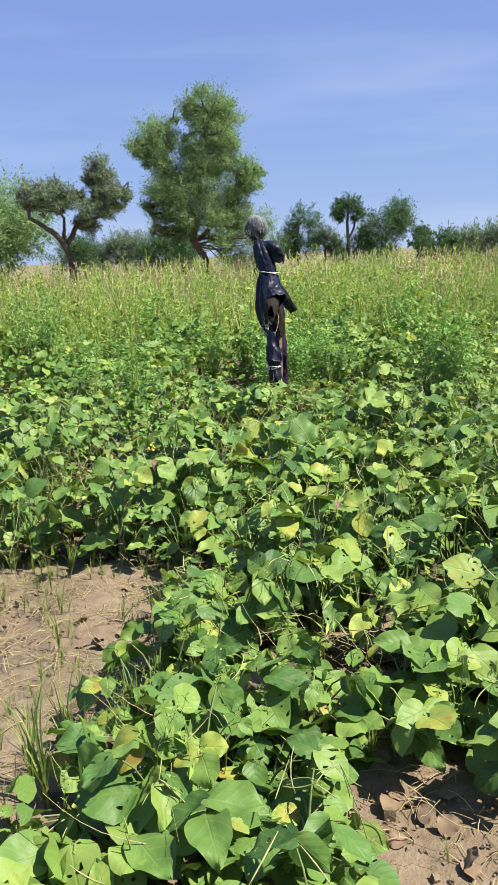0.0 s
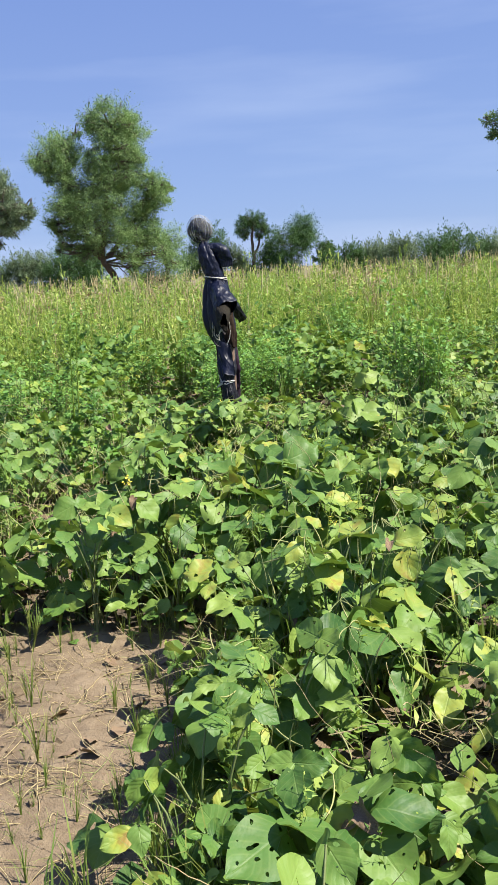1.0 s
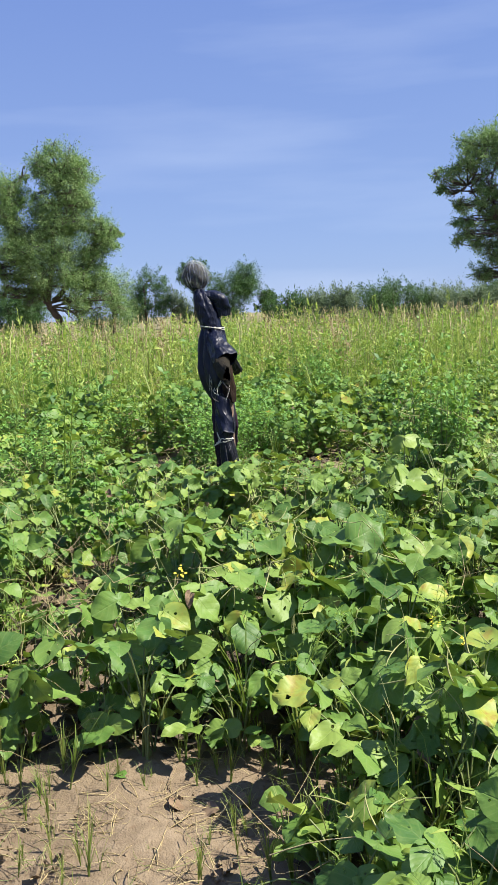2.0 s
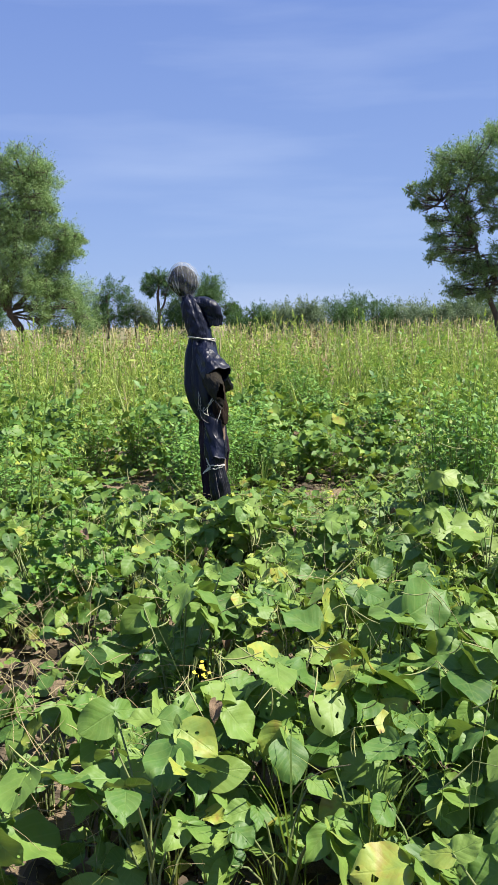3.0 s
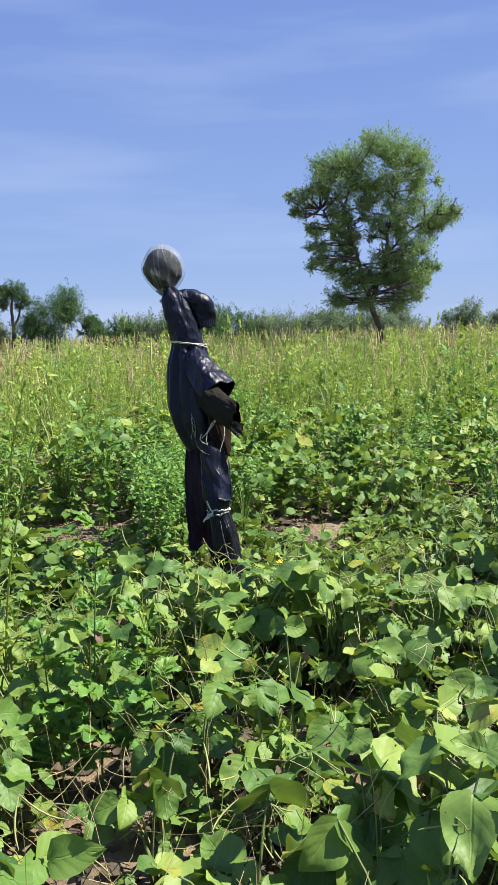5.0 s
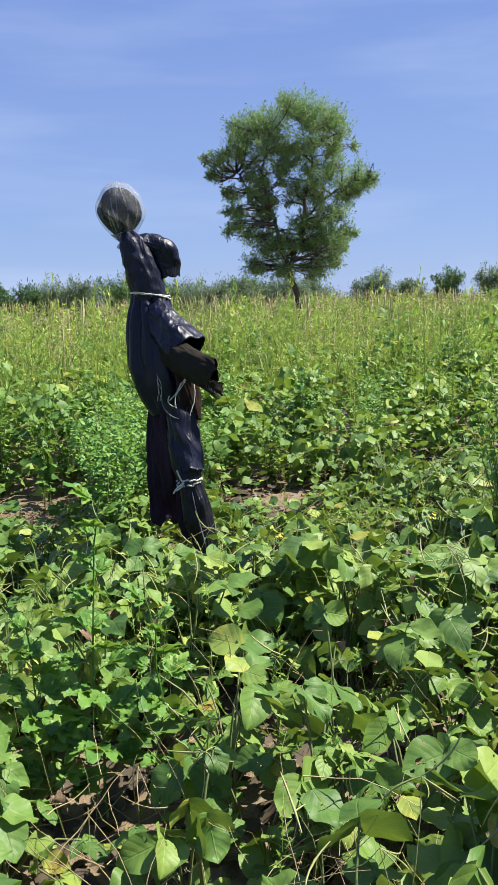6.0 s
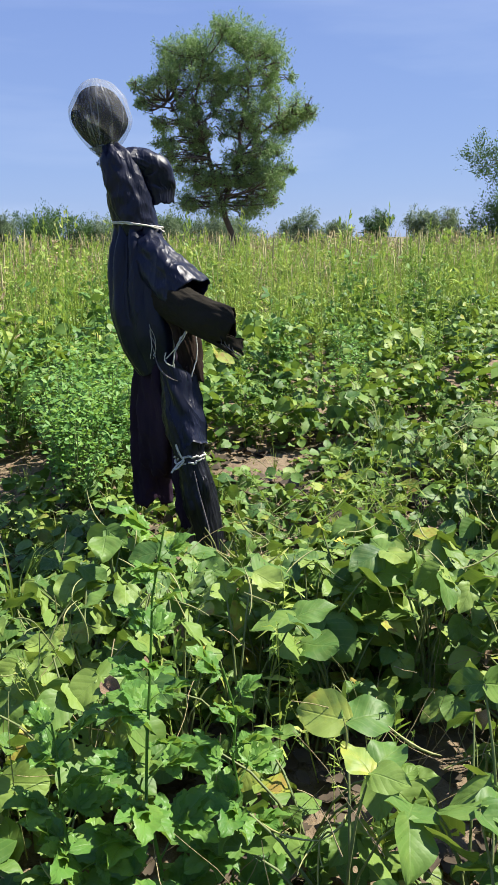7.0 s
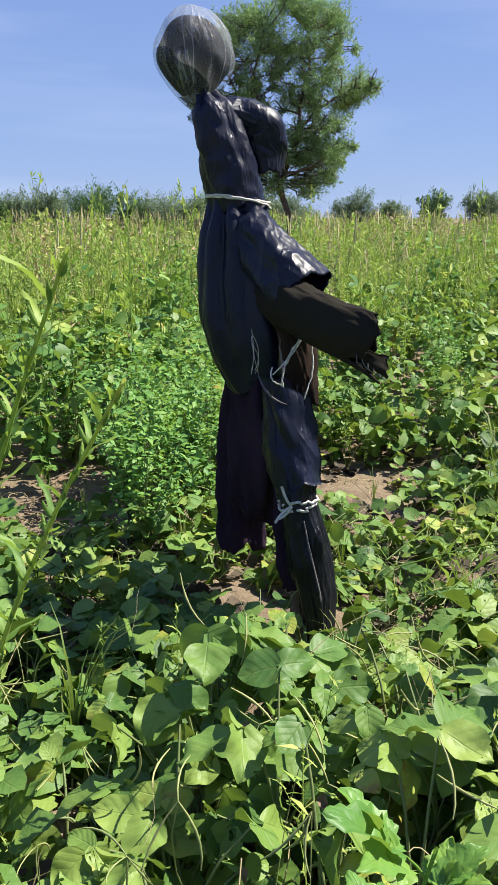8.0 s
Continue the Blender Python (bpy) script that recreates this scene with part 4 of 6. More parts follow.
        part("waist_cord", mesh_of("waist_cord", *tube(frayed(bend(*at(a, b), 0.0, 14, side), k + 1), 0.0022, 5)[:2], mat_cord), crow, "loose pale strand of cord at the waist")
    part("frayed_threads", cords([bend(*at((0.105, 7.60, 1.0 - 0.01 * k), (0.095 + 0.012 * (k % 3), 7.585, 0.875 + 0.01 * (k % 2))), 0.0, 8, (0.012 * math.sin(k * 2.1), -0.012, 0)) for k in range(5)], 0.0011, 3).mesh("frayed_threads", mat_cord), crow, "thin frayed threads at the coat hem")
    # the stuffed ball in its clear bag
    bag_c = np.array([0.076, 7.850, 1.728]) - O

    def ball(ra, rb, pleat, seed, low, wobble):
        nr, ns = 34, 72
        th = np.linspace(0, 2 * np.pi, ns, endpoint=False)
        v = []
        for i in range(nr):
            q = math.pi * (i + 0.35) / (nr - 0.3)
            z = math.cos(q)
            r = math.sin(q) * (1 - low * max(0, -z) ** 1.5)
            wave = 1 + pleat * (0.15 + 0.9 * max(0, -z)) * (np.sin(13 * th + seed) * 0.5 + np.sin(21 * th + 2 * seed) * 0.5)
            wob = np.array([noise.noise(Vector((math.cos(s) * 2 + seed, math.sin(s) * 2, z * 2.5))) for s in th]) * wobble
            v.append(np.stack([np.cos(th) * (r * ra * wave + wob * r), np.sin(th) * (r * ra * wave + wob * r), np.full(ns, z * rb) + wob * 0.5], -1))
        v = np.array(v)
        # it leans over its knot
        v[..., 0] += -0.06 * v[..., 2]
        i, j = np.meshgrid(np.arange(nr - 1), np.arange(ns), indexing="ij")
        f = np.stack([i * ns + j, (i + 1) * ns + j, (i + 1) * ns + (j + 1) % ns, i * ns + (j + 1) % ns], -1).reshape(-1, 4)
        uv = np.stack([np.tile(th / (2 * np.pi), nr), np.repeat(np.linspace(0, 1, nr), ns)], -1)
        return v.reshape(-1, 3) + bag_c, f, uv

    v, f, uv = ball(0.114, 0.138, 0.030, 1.3, 0.50, 0.008)
    part("clear_bag", mesh_of("clear_bag", v, f, mat_film, uv), crow, "wrinkled clear plastic bag gathered to a knot")
    v, f, uv = ball(0.101, 0.117, 0.02, 4.1, 0.60, 0.006)
    part("stuffed_bag", mesh_of("stuffed_bag", v + np.array([-0.003, 0.001, -0.004]), f, mat_ball, uv), crow, "black plastic ball of stuffing inside the clear bag")
    cloth("bag_knot", mat_film, crow, "twisted neck of the clear bag", at((0.086, 7.845, 1.632), (0.088, 7.838, 1.606), (0.074, 7.834, 1.585), (0.064, 7.830, 1.562)), [(0.045, 0.045), (0.024, 0.024), (0.012, 0.012), (0.018, 0.010)], folds=8, depth=0.15, sides=28, seed=33, wall=0.001)
    part("bag_tie", cords([loop_round(at((0.088, 7.838, 1.606))[0], 0.027, 0.027, (0.006, 0.004), 24, 0.001, 5), loop_round(at((0.088, 7.838, 1.601))[0], 0.028, 0.027, (-0.006, 0.006), 24, 0.001, 8)], 0.0030).mesh("bag_tie", mat_cord), crow, "pale tie round the neck of the bag")


build_scarecrow()


# ---- the crop ----
def ease(a, b, v):
    t = max(0.0, min(1.0, (v - a) / (b - a)))
    return t * t * (3 - 2 * t)


HOLLOWS = [(-0.80, 6.02, 0.24), (-0.95, 5.52, 0.26), (0.0, 5.98, 0.24), (0.20, 5.58, 0.18), (-0.30, 4.58, 0.14), (-1.0, 4.65, 0.22),
           (0.34, 2.70, 0.18), (0.18, 7.10, 0.30), (0.45, 7.22, 0.28), (0.78, 7.42, 0.34), (1.12, 7.5, 0.30), (1.15, 8.15, 0.30), (0.62, 6.95, 0.22), (-0.55, 5.25, 0.16), (-0.12, 4.62, 0.14), (-0.76, 4.92, 0.20), (-0.62, 4.52, 0.19), (-0.38, 5.22, 0.15), (-0.92, 4.30, 0.18), (0.05, 5.25, 0.14), (0.55, 4.3, 0.18), (1.1, 6.1, 0.2)]


def hollow(x, y):
    """How deep inside a gap between the plants, 0 to 1."""
    return max(math.exp(-((x - cx) ** 2 + (y - cy) ** 2) / (r * r)) for cx, cy, r in HOLLOWS)


def canopy(x, y):
    """Height of the bean canopy."""
    h = 0.465 + 0.08 * noise.noise(Vector((x * 0.9, y * 0.9, 3.3))) + 0.26 * noise.noise(Vector((x * 2.7, y * 2.7, 8.8)))
    h += 0.06 * math.exp(-((y - 4.4) / 0.8) ** 2)
    h -= 0.12 * ease(3.2, 2.0, y) if y < 3.2 else 0.0
    h += 0.07 * math.exp(-(((x + 0.45) / 0.5) ** 2 + ((y - 4.9) / 0.6) ** 2))
    h -= 0.22 * ease(6.45, 7.15, y) * (1 - ease(8.3, 9.2, y))
    h -= 0.18 * math.exp(-(((x - 1.05) / 0.6) ** 2 + ((y - 7.9) / 0.7) ** 2))
    h += 0.08 * math.exp(-(((x + 0.25) / 0.26) ** 2 + ((y - 7.12) / 0.24) ** 2))
    h += (0.12 + 0.22 * noise.noise(Vector((x * 1.3, y * 1.3, 4.1)))) * ease(9.0, 10.0, y)
    h *= 1 - 0.62 * hollow(x, y)
    b = bare(x, y)
    if b > -0.6:
        h *= 0.62 + 0.38 * min(1, -b / 0.6) if b < 0 else 0.6
    return max(0.12, h)


def sprig(rng, x, y, h, leaves=9, size=0.1):
    """One bean plant: for each leaflet its foot, direction, normal and length; and the stalks as polylines."""
    feet, dirs, ups, lens, lines = [], [], [], [], []
    vigour = rng.choice([0.7, 0.85, 1.0]) * rng.uniform(0.9, 1.1)
    for _ in range(leaves):
        az = rng.uniform(0, 2 * np.pi)
        out = rng.uniform(0.03, 0.20)
        z = h * (0.16 + 0.84 * rng.uniform() ** 0.85)
        o = np.array([math.cos(az), math.sin(az), 0])
        tip = np.array([x, y, 0]) + o * out + np.array([0, 0, z])
        lines.append(bend((x + rng.normal(0, 0.02), y + rng.normal(0, 0.02), -0.01), tip, -0.05, 5, o * -0.02))
        turn = az + rng.normal(0, 0.5)
        drop = rng.uniform(-0.95, 0.2)
        lean = np.array([rng.normal(0.22, 0.58), rng.normal(-0.24, 0.58), 1.0])
        s = size * vigour * rng.uniform(0.6, 1.2) * (0.74 + 0.34 * z / h)
        for k, (da, far) in enumerate(((0, 0.26), (1.45, 0.02), (-1.45, 0.02))):
            d = np.array([math.cos(turn + da + rng.normal(0, 0.15)), math.sin(turn + da + rng.normal(0, 0.15)), drop + rng.normal(0, 0.2)])
            d /= np.linalg.norm(d)
            main = np.array([math.cos(turn), math.sin(turn), drop])
            feet.append(tip + main * far * s)
            dirs.append(d)
            ups.append(lean + rng.normal(0, 0.18, 3))
            lens.append(s * (1.05 if k == 0 else rng.uniform(0.8, 1.0)))
    return np.array(feet), np.array(dirs), np.array(ups), np.array(lens), lines


def pod_mesh(seed):
    rng = np.random.RandomState(seed)
    n = 6
    t = np.linspace(0, 1, n)
    L = rng.uniform(0.09, 0.15)
    p = np.stack([0.02 * t ** 2 * rng.uniform(-1, 1), 0.03 * t ** 2, -L * t + 0.03 * t ** 2], -1)
    r = 0.0023 * np.sin(np.pi * (0.06 + 0.9 * t)) ** 0.5 * (1 + 0.12 * np.sin(t * 50))
    return tube(p, r, 4)


def flower_mesh(rng):
    h = Heap()
    n = 14
    d = rng.normal(size=(n, 3))
    d[:, 2] = np.abs(d[:, 2])
    h.many(LEAFLETS_LOW[0], frames_of(d, np.tile([0, 0, 1.0], (n, 1)) + rng.normal(0, 0.4, (n, 3))) * rng.uniform(0.008, 0.013, n)[:, None, None], rng.normal(0, 0.009, (n, 3)))
    return h.mesh("flower", mat_flower)


POD_ARRAYS = [pod_mesh(50 + k) for k in range(5)]
POD_MESHES = [mesh_of("pod", *a[:2], mat_pod) for a in POD_ARRAYS]
FLOWERS = [flower_mesh(np.random.RandomState(60 + k)) for k in range(3)]
WITHERED = [mesh_of("leaf", *leaflet(RNG, 5, 8, 0.7, 1.0, fold, curl, 0.14)[:2], mat_deadleaf) for fold, curl in ((0.9, 1.1), (0.6, 1.4), (1.2, 0.7))]
LEAF_MESHES = [mesh_of("leaf", v, f, mat_bean, u) for v, f, u in LEAFLETS]


def spots(x0, x1, y0, y1, step, seed, keep=1.0):
    """Uneven planting places in a field, away from bare sand and the scarecrow."""
    rng = np.random.RandomState(seed)
    out = []
    for y in np.arange(y0, y1, step):
        for x in np.arange(x0, x1, step):
            px, py = x + rng.uniform(-0.5, 0.5) * step, y + rng.uniform(-0.5, 0.5) * step
            if rng.uniform() > keep or bare(px, py) > -0.12 or math.hypot(px - 0.22, (py - 7.72) * 0.8) < 0.24:
                continue
            if noise.noise(Vector((px * 2.1, py * 2.1, 9.1))) < -0.34:
                continue
            out.append((px, py))
    return out


def in_fan(x, y):
    """The land that opens beyond the scarecrow."""
    return -0.5 - 0.31 * y < x < 1.4 + 1.12 * (y - 6.3)


def open_land(x, y):
    return -0.8 - 0.31 * y < x < min(0.2 + 0.98 * y, 1.32 * (y - 5.6) + 0.4)


def in_front(x, y):
    """The stretch of the field that is passed closest."""
    return -1.3 < x < 0.62 and 1.0 < y < 7.2


def build_beans():
    rng = np.random.RandomState(101)
    near_leaves, far_leaves, stalks, pods = Heap(), Heap(), Heap(), Heap()
    batches = {}
    first = []
    # tall plants in front of the scarecrow's feet
    for x, y, h in [(-0.34, 7.02, 0.54), (-0.45, 6.92, 0.46), (-0.06, 7.02, 0.36), (0.10, 6.92, 0.32), (-0.22, 6.86, 0.36), (-0.62, 6.72, 0.40), (0.02, 6.60, 0.44), (-0.08, 6.44, 0.48), (0.10, 6.48, 0.52), (0.24, 6.55, 0.52), (0.16, 6.28, 0.54), (0.36, 6.46, 0.52)]:
        first.append((x, y, h, *sprig(rng, x, y, h, 13, 0.108)))
    for x, y, h in [(0.80, 5.42, 0.82), (0.95, 5.30, 0.66), (1.30, 6.0, 0.70)]:
        first.append((x, y, h, *sprig(rng, x, y, h, 16, 0.11)))
    for x, y in spots(-2.8, 3.1, 0.5, 8.4, 0.225, 5):
        if math.hypot(x, y) < 0.5 or 0.12 < x < 1.1 and 1.0 < y < 1.72:
            continue
        h = canopy(x, y)
        if rng.uniform() < 0.75 * hollow(x, y) or rng.uniform() < 0.7 * max(ease(-2.1, -2.9, x), ease(2.3, 3.2, x), ease(1.1, 0.4, y)):
            continue
        feet, dirs, ups, lens, lines = sprig(rng, x, y, h, 10, 0.122 if y < 3.3 else 0.117 if y < 5.5 else 0.110 if y < 7.2 else 0.096)
        g = np.array([0, 0, float(rise(x, y))])
        if in_front(x, y) and len(first) < 236:
            first.append((x, y, h, feet, dirs, ups, lens, lines))
            continue
        rot = frames_of(dirs, ups) * lens[:, None, None]
        for i in range(len(feet)):
            batches.setdefault(rng.randint(len(LEAFLETS_MID)), []).append((rot[i], feet[i] + g))
        for line in lines:
            stalks.put(*tube(line[::2] + g, [0.0042, 0.003, 0.002], 3))
        if rng.uniform() < 0.5:
            v, f, u = POD_ARRAYS[rng.randint(5)]
            for _ in range(3):
                m = np.array(Euler((rng.normal(0, 0.7), rng.normal(0, 0.7), rng.uniform(0, 6))).to_matrix())
                pods.put(v @ m.T + np.array([x + rng.normal(0, 0.06), y + rng.normal(0, 0.06), h * rng.uniform(0.85, 1.15)]), f, u)
    # low leaves close to the soil, under the others
    low = Heap()
    for x, y in spots(-2.4, 3.4, 1.2, 10.5, 0.085, 8):
        n = 2
        if hollow(x, y) > 0.35:
            continue
        feet = np.array([x, y, 0]) + np.stack([rng.normal(0, 0.05, n), rng.normal(0, 0.05, n), rng.uniform(0.02, 0.2, n)], -1)
        d = np.stack([rng.normal(size=n), rng.normal(size=n), rng.uniform(-0.5, 0.6, n)], -1)
        low.many(LEAFLETS_SOFT[rng.randint(8)], frames_of(d, np.tile([0.1, -0.1, 1.0], (n, 1)) + rng.normal(0, 0.45, (n, 3))) * rng.uniform(0.04, 0.085, n)[:, None, None], feet)
    for x, y in spots(-5.0, 12, 10.5, 16.0, 0.17, 9):
        if open_land(x, y):
            d = np.array([[rng.normal(), rng.normal(), rng.uniform(-0.3, 0.6)]])
            low.many(FINE[rng.randint(4)], frames_of(d, np.array([[0.1, -0.1, 1.0]]) + rng.normal(0, 0.4, (1, 3))) * rng.uniform(0.10, 0.18), np.array([[x, y, float(rise(x, y)) + rng.uniform(0.04, 0.3)]]))
    tagged(new("bean_leaves", low.mesh("bean_leaves", mat_bean)), "small bean leaves low over the soil", "bean crop", kind="stuff")
    for k, rows in batches.items():
        near_leaves.many(LEAFLETS_MID[k], np.array([r[0] for r in rows]), np.array([r[1] for r in rows]))
    tagged(new("bean_leaves", near_leaves.mesh("bean_leaves", mat_bean)), "dense green bean leaves with some yellow ones", "bean crop", kind="stuff")
    tagged(new("bean_stalks", stalks.mesh("bean_stalks", mat_stem)), "thin green bean stalks under the leaves", "bean crop", kind="stuff")
    tagged(new("bean_pods", pods.mesh("bean_pods", mat_pod)), "slender green and straw-coloured bean pods", "bean crop", kind="stuff")
    # beyond the scarecrow the same crop, smaller in the leaf
    batches = {}
    for x, y in spots(-5.5, 12.5, 8.4, 13.0, 0.25, 6):
        if not in_fan(x, y) or rng.uniform() < ease(10.6, 13.0, y) or noise.noise(Vector((x * 0.8, y * 0.8, 2.7))) < -0.2 and rng.uniform() < 0.5:
            continue
        feet, dirs, ups, lens, _ = sprig(rng, x, y, canopy(x, y), 11, 0.098)
        rot = frames_of(dirs, ups) * lens[:, None, None]
        for i in range(len(feet)):
            batches.setdefault(rng.randint(len(LEAFLETS_SOFT)), []).append((rot[i], feet[i] + np.array([0, 0, float(rise(x, y))])))
    for k, rows in batches.items():
        far_leaves.many(LEAFLETS_SOFT[k], np.array([r[0] for r in rows]), np.array([r[1] for r in rows]))
    tagged(new("bean_leaves", far_leaves.mesh("bean_leaves", mat_bean_far)), "lower bean leaves among tall weeds", "bean crop", kind="stuff")
    # the field goes on to both sides and behind
    batches, heap = {}, Heap()
    for x, y in spots(-10, 12.5, -5.5, 14, 0.36, 7):
        if -2.8 < x < 3.1 and 0.5 < y < 8.4 or y > 8.4 and in_fan(x, y) or math.hypot(x, y) < 0.5:
            continue
        if rng.uniform() < ease(6.0, 10.5, math.hypot(x - 0.6, (y - 4.5) * 0.9)) * 0.9:
            continue
        feet, dirs, ups, lens, _ = sprig(rng, x, y, 0.45, 5, 0.17)
        rot = frames_of(dirs, ups) * lens[:, None, None]
        for i in range(len(feet)):
            batches.setdefault(rng.randint(len(FINE)), []).append((rot[i], feet[i] + np.array([0, 0, float(rise(x, y))])))
    for k, rows in batches.items():
        heap.many(FINE[k], np.array([r[0] for r in rows]), np.array([r[1] for r in rows]))
    tagged(new("bean_leaves", heap.mesh("bean_leaves", mat_bean_far)), "bean leaves covering the rest of the field", "bean crop", kind="stuff")
    return first


def build_bean_plants(rows):
    """The plants passed closest, leaf by leaf."""
    rng = np.random.RandomState(202)
    for x, y, h, feet, dirs, ups, lens, lines in rows:
        tall = "tall" if h > 0.52 else "low"
        plant = thing("bean_plant", f"{tall} leafy green bean plant growing in sandy soil", "bean plant", (x, y, 0.0), "bean plants in the field")
        o = np.array([x, y, 0])
        stem = Heap()
        for line in lines:
            stem.put(*tube(line - o, [0.0045, 0.0038, 0.0032, 0.0028, 0.0022], 4))
        part("stem", stem.mesh("stem", mat_stem), plant, "thin green stalks")
        rot = frames_of(dirs, ups) * lens[:, None, None]
        for i in range(len(feet)):
            withered = rng.uniform() < 0.018
            leaf = new("leaf", WITHERED[rng.randint(3)] if withered else LEAF_MESHES[rng.randint(len(LEAF_MESHES))])
            leaf.parent = plant
            m = Matrix((rot[i] * (0.5 if withered else 1.0)).tolist()).to_4x4()
            m.translation = Vector(feet[i] - o)
            leaf.matrix_local = m
        for _ in range(rng.choice([0, 0, 2, 3])):
            pod = new("pod", POD_MESHES[rng.randint(5)])
            pod.parent = plant
            pod.matrix_local = pose(rng.normal(0, 0.06), rng.normal(0, 0.06), h * rng.uniform(0.9, 1.15), rng.normal(0, 45), rng.normal(0, 45), rng.uniform(0, 360))
        if rng.uniform() < 0.03:
            fl = new("flower", FLOWERS[rng.randint(3)])
            fl.parent = plant
            fl.matrix_local = pose(rng.normal(0, 0.05), rng.normal(0, 0.05), h * 1.06, 0, 0, rng.uniform(0, 360))


# ---- tall weeds and grasses behind ----
def stalk_template(rng, branches, leaves, shapes, thick=1.0, buds=4):
    """A tall thin weed of height 1: a pale stem, rising side shoots, narrow leaves, and buds at the tips."""
    h = Heap()
    top = np.array([rng.normal(0, 0.06), rng.normal(0, 0.06), 1.0])
    line = bend((0, 0, 0), top, 0, 5, (rng.normal(0, 0.03), rng.normal(0, 0.03), 0))
    h.put(*tube(line, np.linspace(0.0042, 0.0013, 5) * thick, 3))
    spots_on, tips = [], [top]
    for k in range(branches):
        z = 0.22 + 0.7 * (k + rng.uniform(0, 0.9)) / branches
        a = np.array([np.interp(z, line[:, 2], line[:, 0]), np.interp(z, line[:, 2], line[:, 1]), z])
        az, L = k * 2.4 + rng.normal(0, 0.4), rng.uniform(0.13, 0.36) * (1.12 - z * 0.75)
        b = a + L * np.array([0.48 * math.cos(az), 0.48 * math.sin(az), 0.9])
        br = bend(a, b, 0.02, 3)
        h.put(*tube(br, np.array([0.0020, 0.0015, 0.0009]) * thick, 3))
        tips.append(b)
        for t in rng.uniform(0.1, 1, 3):
            spots_on.append(a + (b - a) * t)
    for z in rng.uniform(0.15, 1, max(4, leaves - len(spots_on))):
        spots_on.append(np.array([np.interp(z, line[:, 2], line[:, 0]), np.interp(z, line[:, 2], line[:, 1]), z]))
    foot = np.array(spots_on)[rng.permutation(len(spots_on))[:leaves]]
    n = len(foot)
    az = rng.uniform(0, 6.28, n)
    d = np.stack([np.cos(az), np.sin(az), rng.uniform(-0.1, 1.6, n)], -1)
    size = rng.uniform(0.04, 0.12, n) * (1.15 - 0.55 * foot[:, 2])
    rot = frames_of(d, np.tile([0, 0, 1.0], (n, 1)) + rng.normal(0, 0.4, (n, 3))) * size[:, None, None]
    for k in range(len(shapes)):
        pick = np.arange(n) % len(shapes) == k
        h.many(shapes[k], rot[pick], foot[pick])
    # buds
    tips = np.repeat(np.array(tips), buds, axis=0)
    tips = tips - np.array([0, 0, 1]) * rng.uniform(0, 0.07, len(tips))[:, None]
    d = rng.normal(0, 0.5, (len(tips), 3)) + np.array([0, 0, 1.0])
    h.many(DIAMOND, frames_of(d, rng.normal(0, 1, d.shape)) * (rng.uniform(0.014, 0.028, len(tips)) * thick)[:, None, None], tips)
    return np.concatenate(h.v), np.concatenate(h.f), np.concatenate(h.u)


def bushy_template(rng):
    """A branching weed of height 1, leafy from the ground up."""
    h = Heap()
    feet = []
    for k in range(7):
        az, out = k * 0.9 + rng.normal(0, 0.3), rng.uniform(0.05, 0.34)
        top = np.array([math.cos(az) * out, math.sin(az) * out, rng.uniform(0.6, 1.0)])
        line = bend((0, 0, 0), top, 0, 4, (-0.2 * top[0], -0.2 * top[1], 0))
        h.put(*tube(line, np.linspace(0.0045, 0.0015, 4), 3))
        for t in rng.uniform(0.12, 1, 13):
            feet.append(np.array([np.interp(t, np.linspace(0, 1, 4), line[:, i]) for i in range(3)]))
    feet = np.array(feet)
    n = len(feet)
    d = rng.normal(0, 1, (n, 3)) * [1, 1, 0.5] + np.array([0, 0, 0.15])
    rot = frames_of(d, np.tile([0.2, -0.15, 1.0], (n, 1)) + rng.normal(0, 0.45, (n, 3))) * (rng.uniform(0.05, 0.12, n) * (1.2 - 0.5 * feet[:, 2]))[:, None, None]
    for k in range(4):
        h.many(FINE[k], rot[k::4], feet[k::4])
    return np.concatenate(h.v), np.concatenate(h.f), np.concatenate(h.u)


def grass_template(rng, blades):
    """A tuft of height 1 of thin arching blades."""
    h = Heap()
    for _ in range(blades):
        az, out, z = rng.uniform(0, 6.28), rng.uniform(0.08, 0.45), rng.uniform(0.5, 1.0)
        o = np.array([math.cos(az), math.sin(az), 0])
        line = np.array([o * out * t ** 2 + np.array([0, 0, z * math.sin(t * 1.5) / math.sin(1.5)]) for t in np.linspace(0, 1, 5)])
        w = np.cross(o, [0, 0, 1]) * 0.008
        wid = np.array([1, 0.95, 0.8, 0.5, 0.08])[:, None]
        v = np.stack([line - w * wid, line + w * wid], 1).reshape(-1, 3)
        f = np.array([[2 * i, 2 * i + 1, 2 * i + 3, 2 * i + 2] for i in range(4)])
        h.put(v, f, np.zeros((10, 2)))
    return np.concatenate(h.v), np.concatenate(h.f), np.concatenate(h.u)


def spike_template(rng):
    """A grass stalk of height 1 with a pale seed spike."""
    lean = rng.normal(0, 0.07, 2)
    line = np.array([(lean[0] * t * t, lean[1] * t * t, t) for t in (0, 0.3, 0.6, 0.80, 0.84, 0.95, 1.0)])
    return tube(line, np.array([1.0, 0.9, 0.9, 0.8, 3.8, 3.2, 0.6]) * 0.0011, 3)


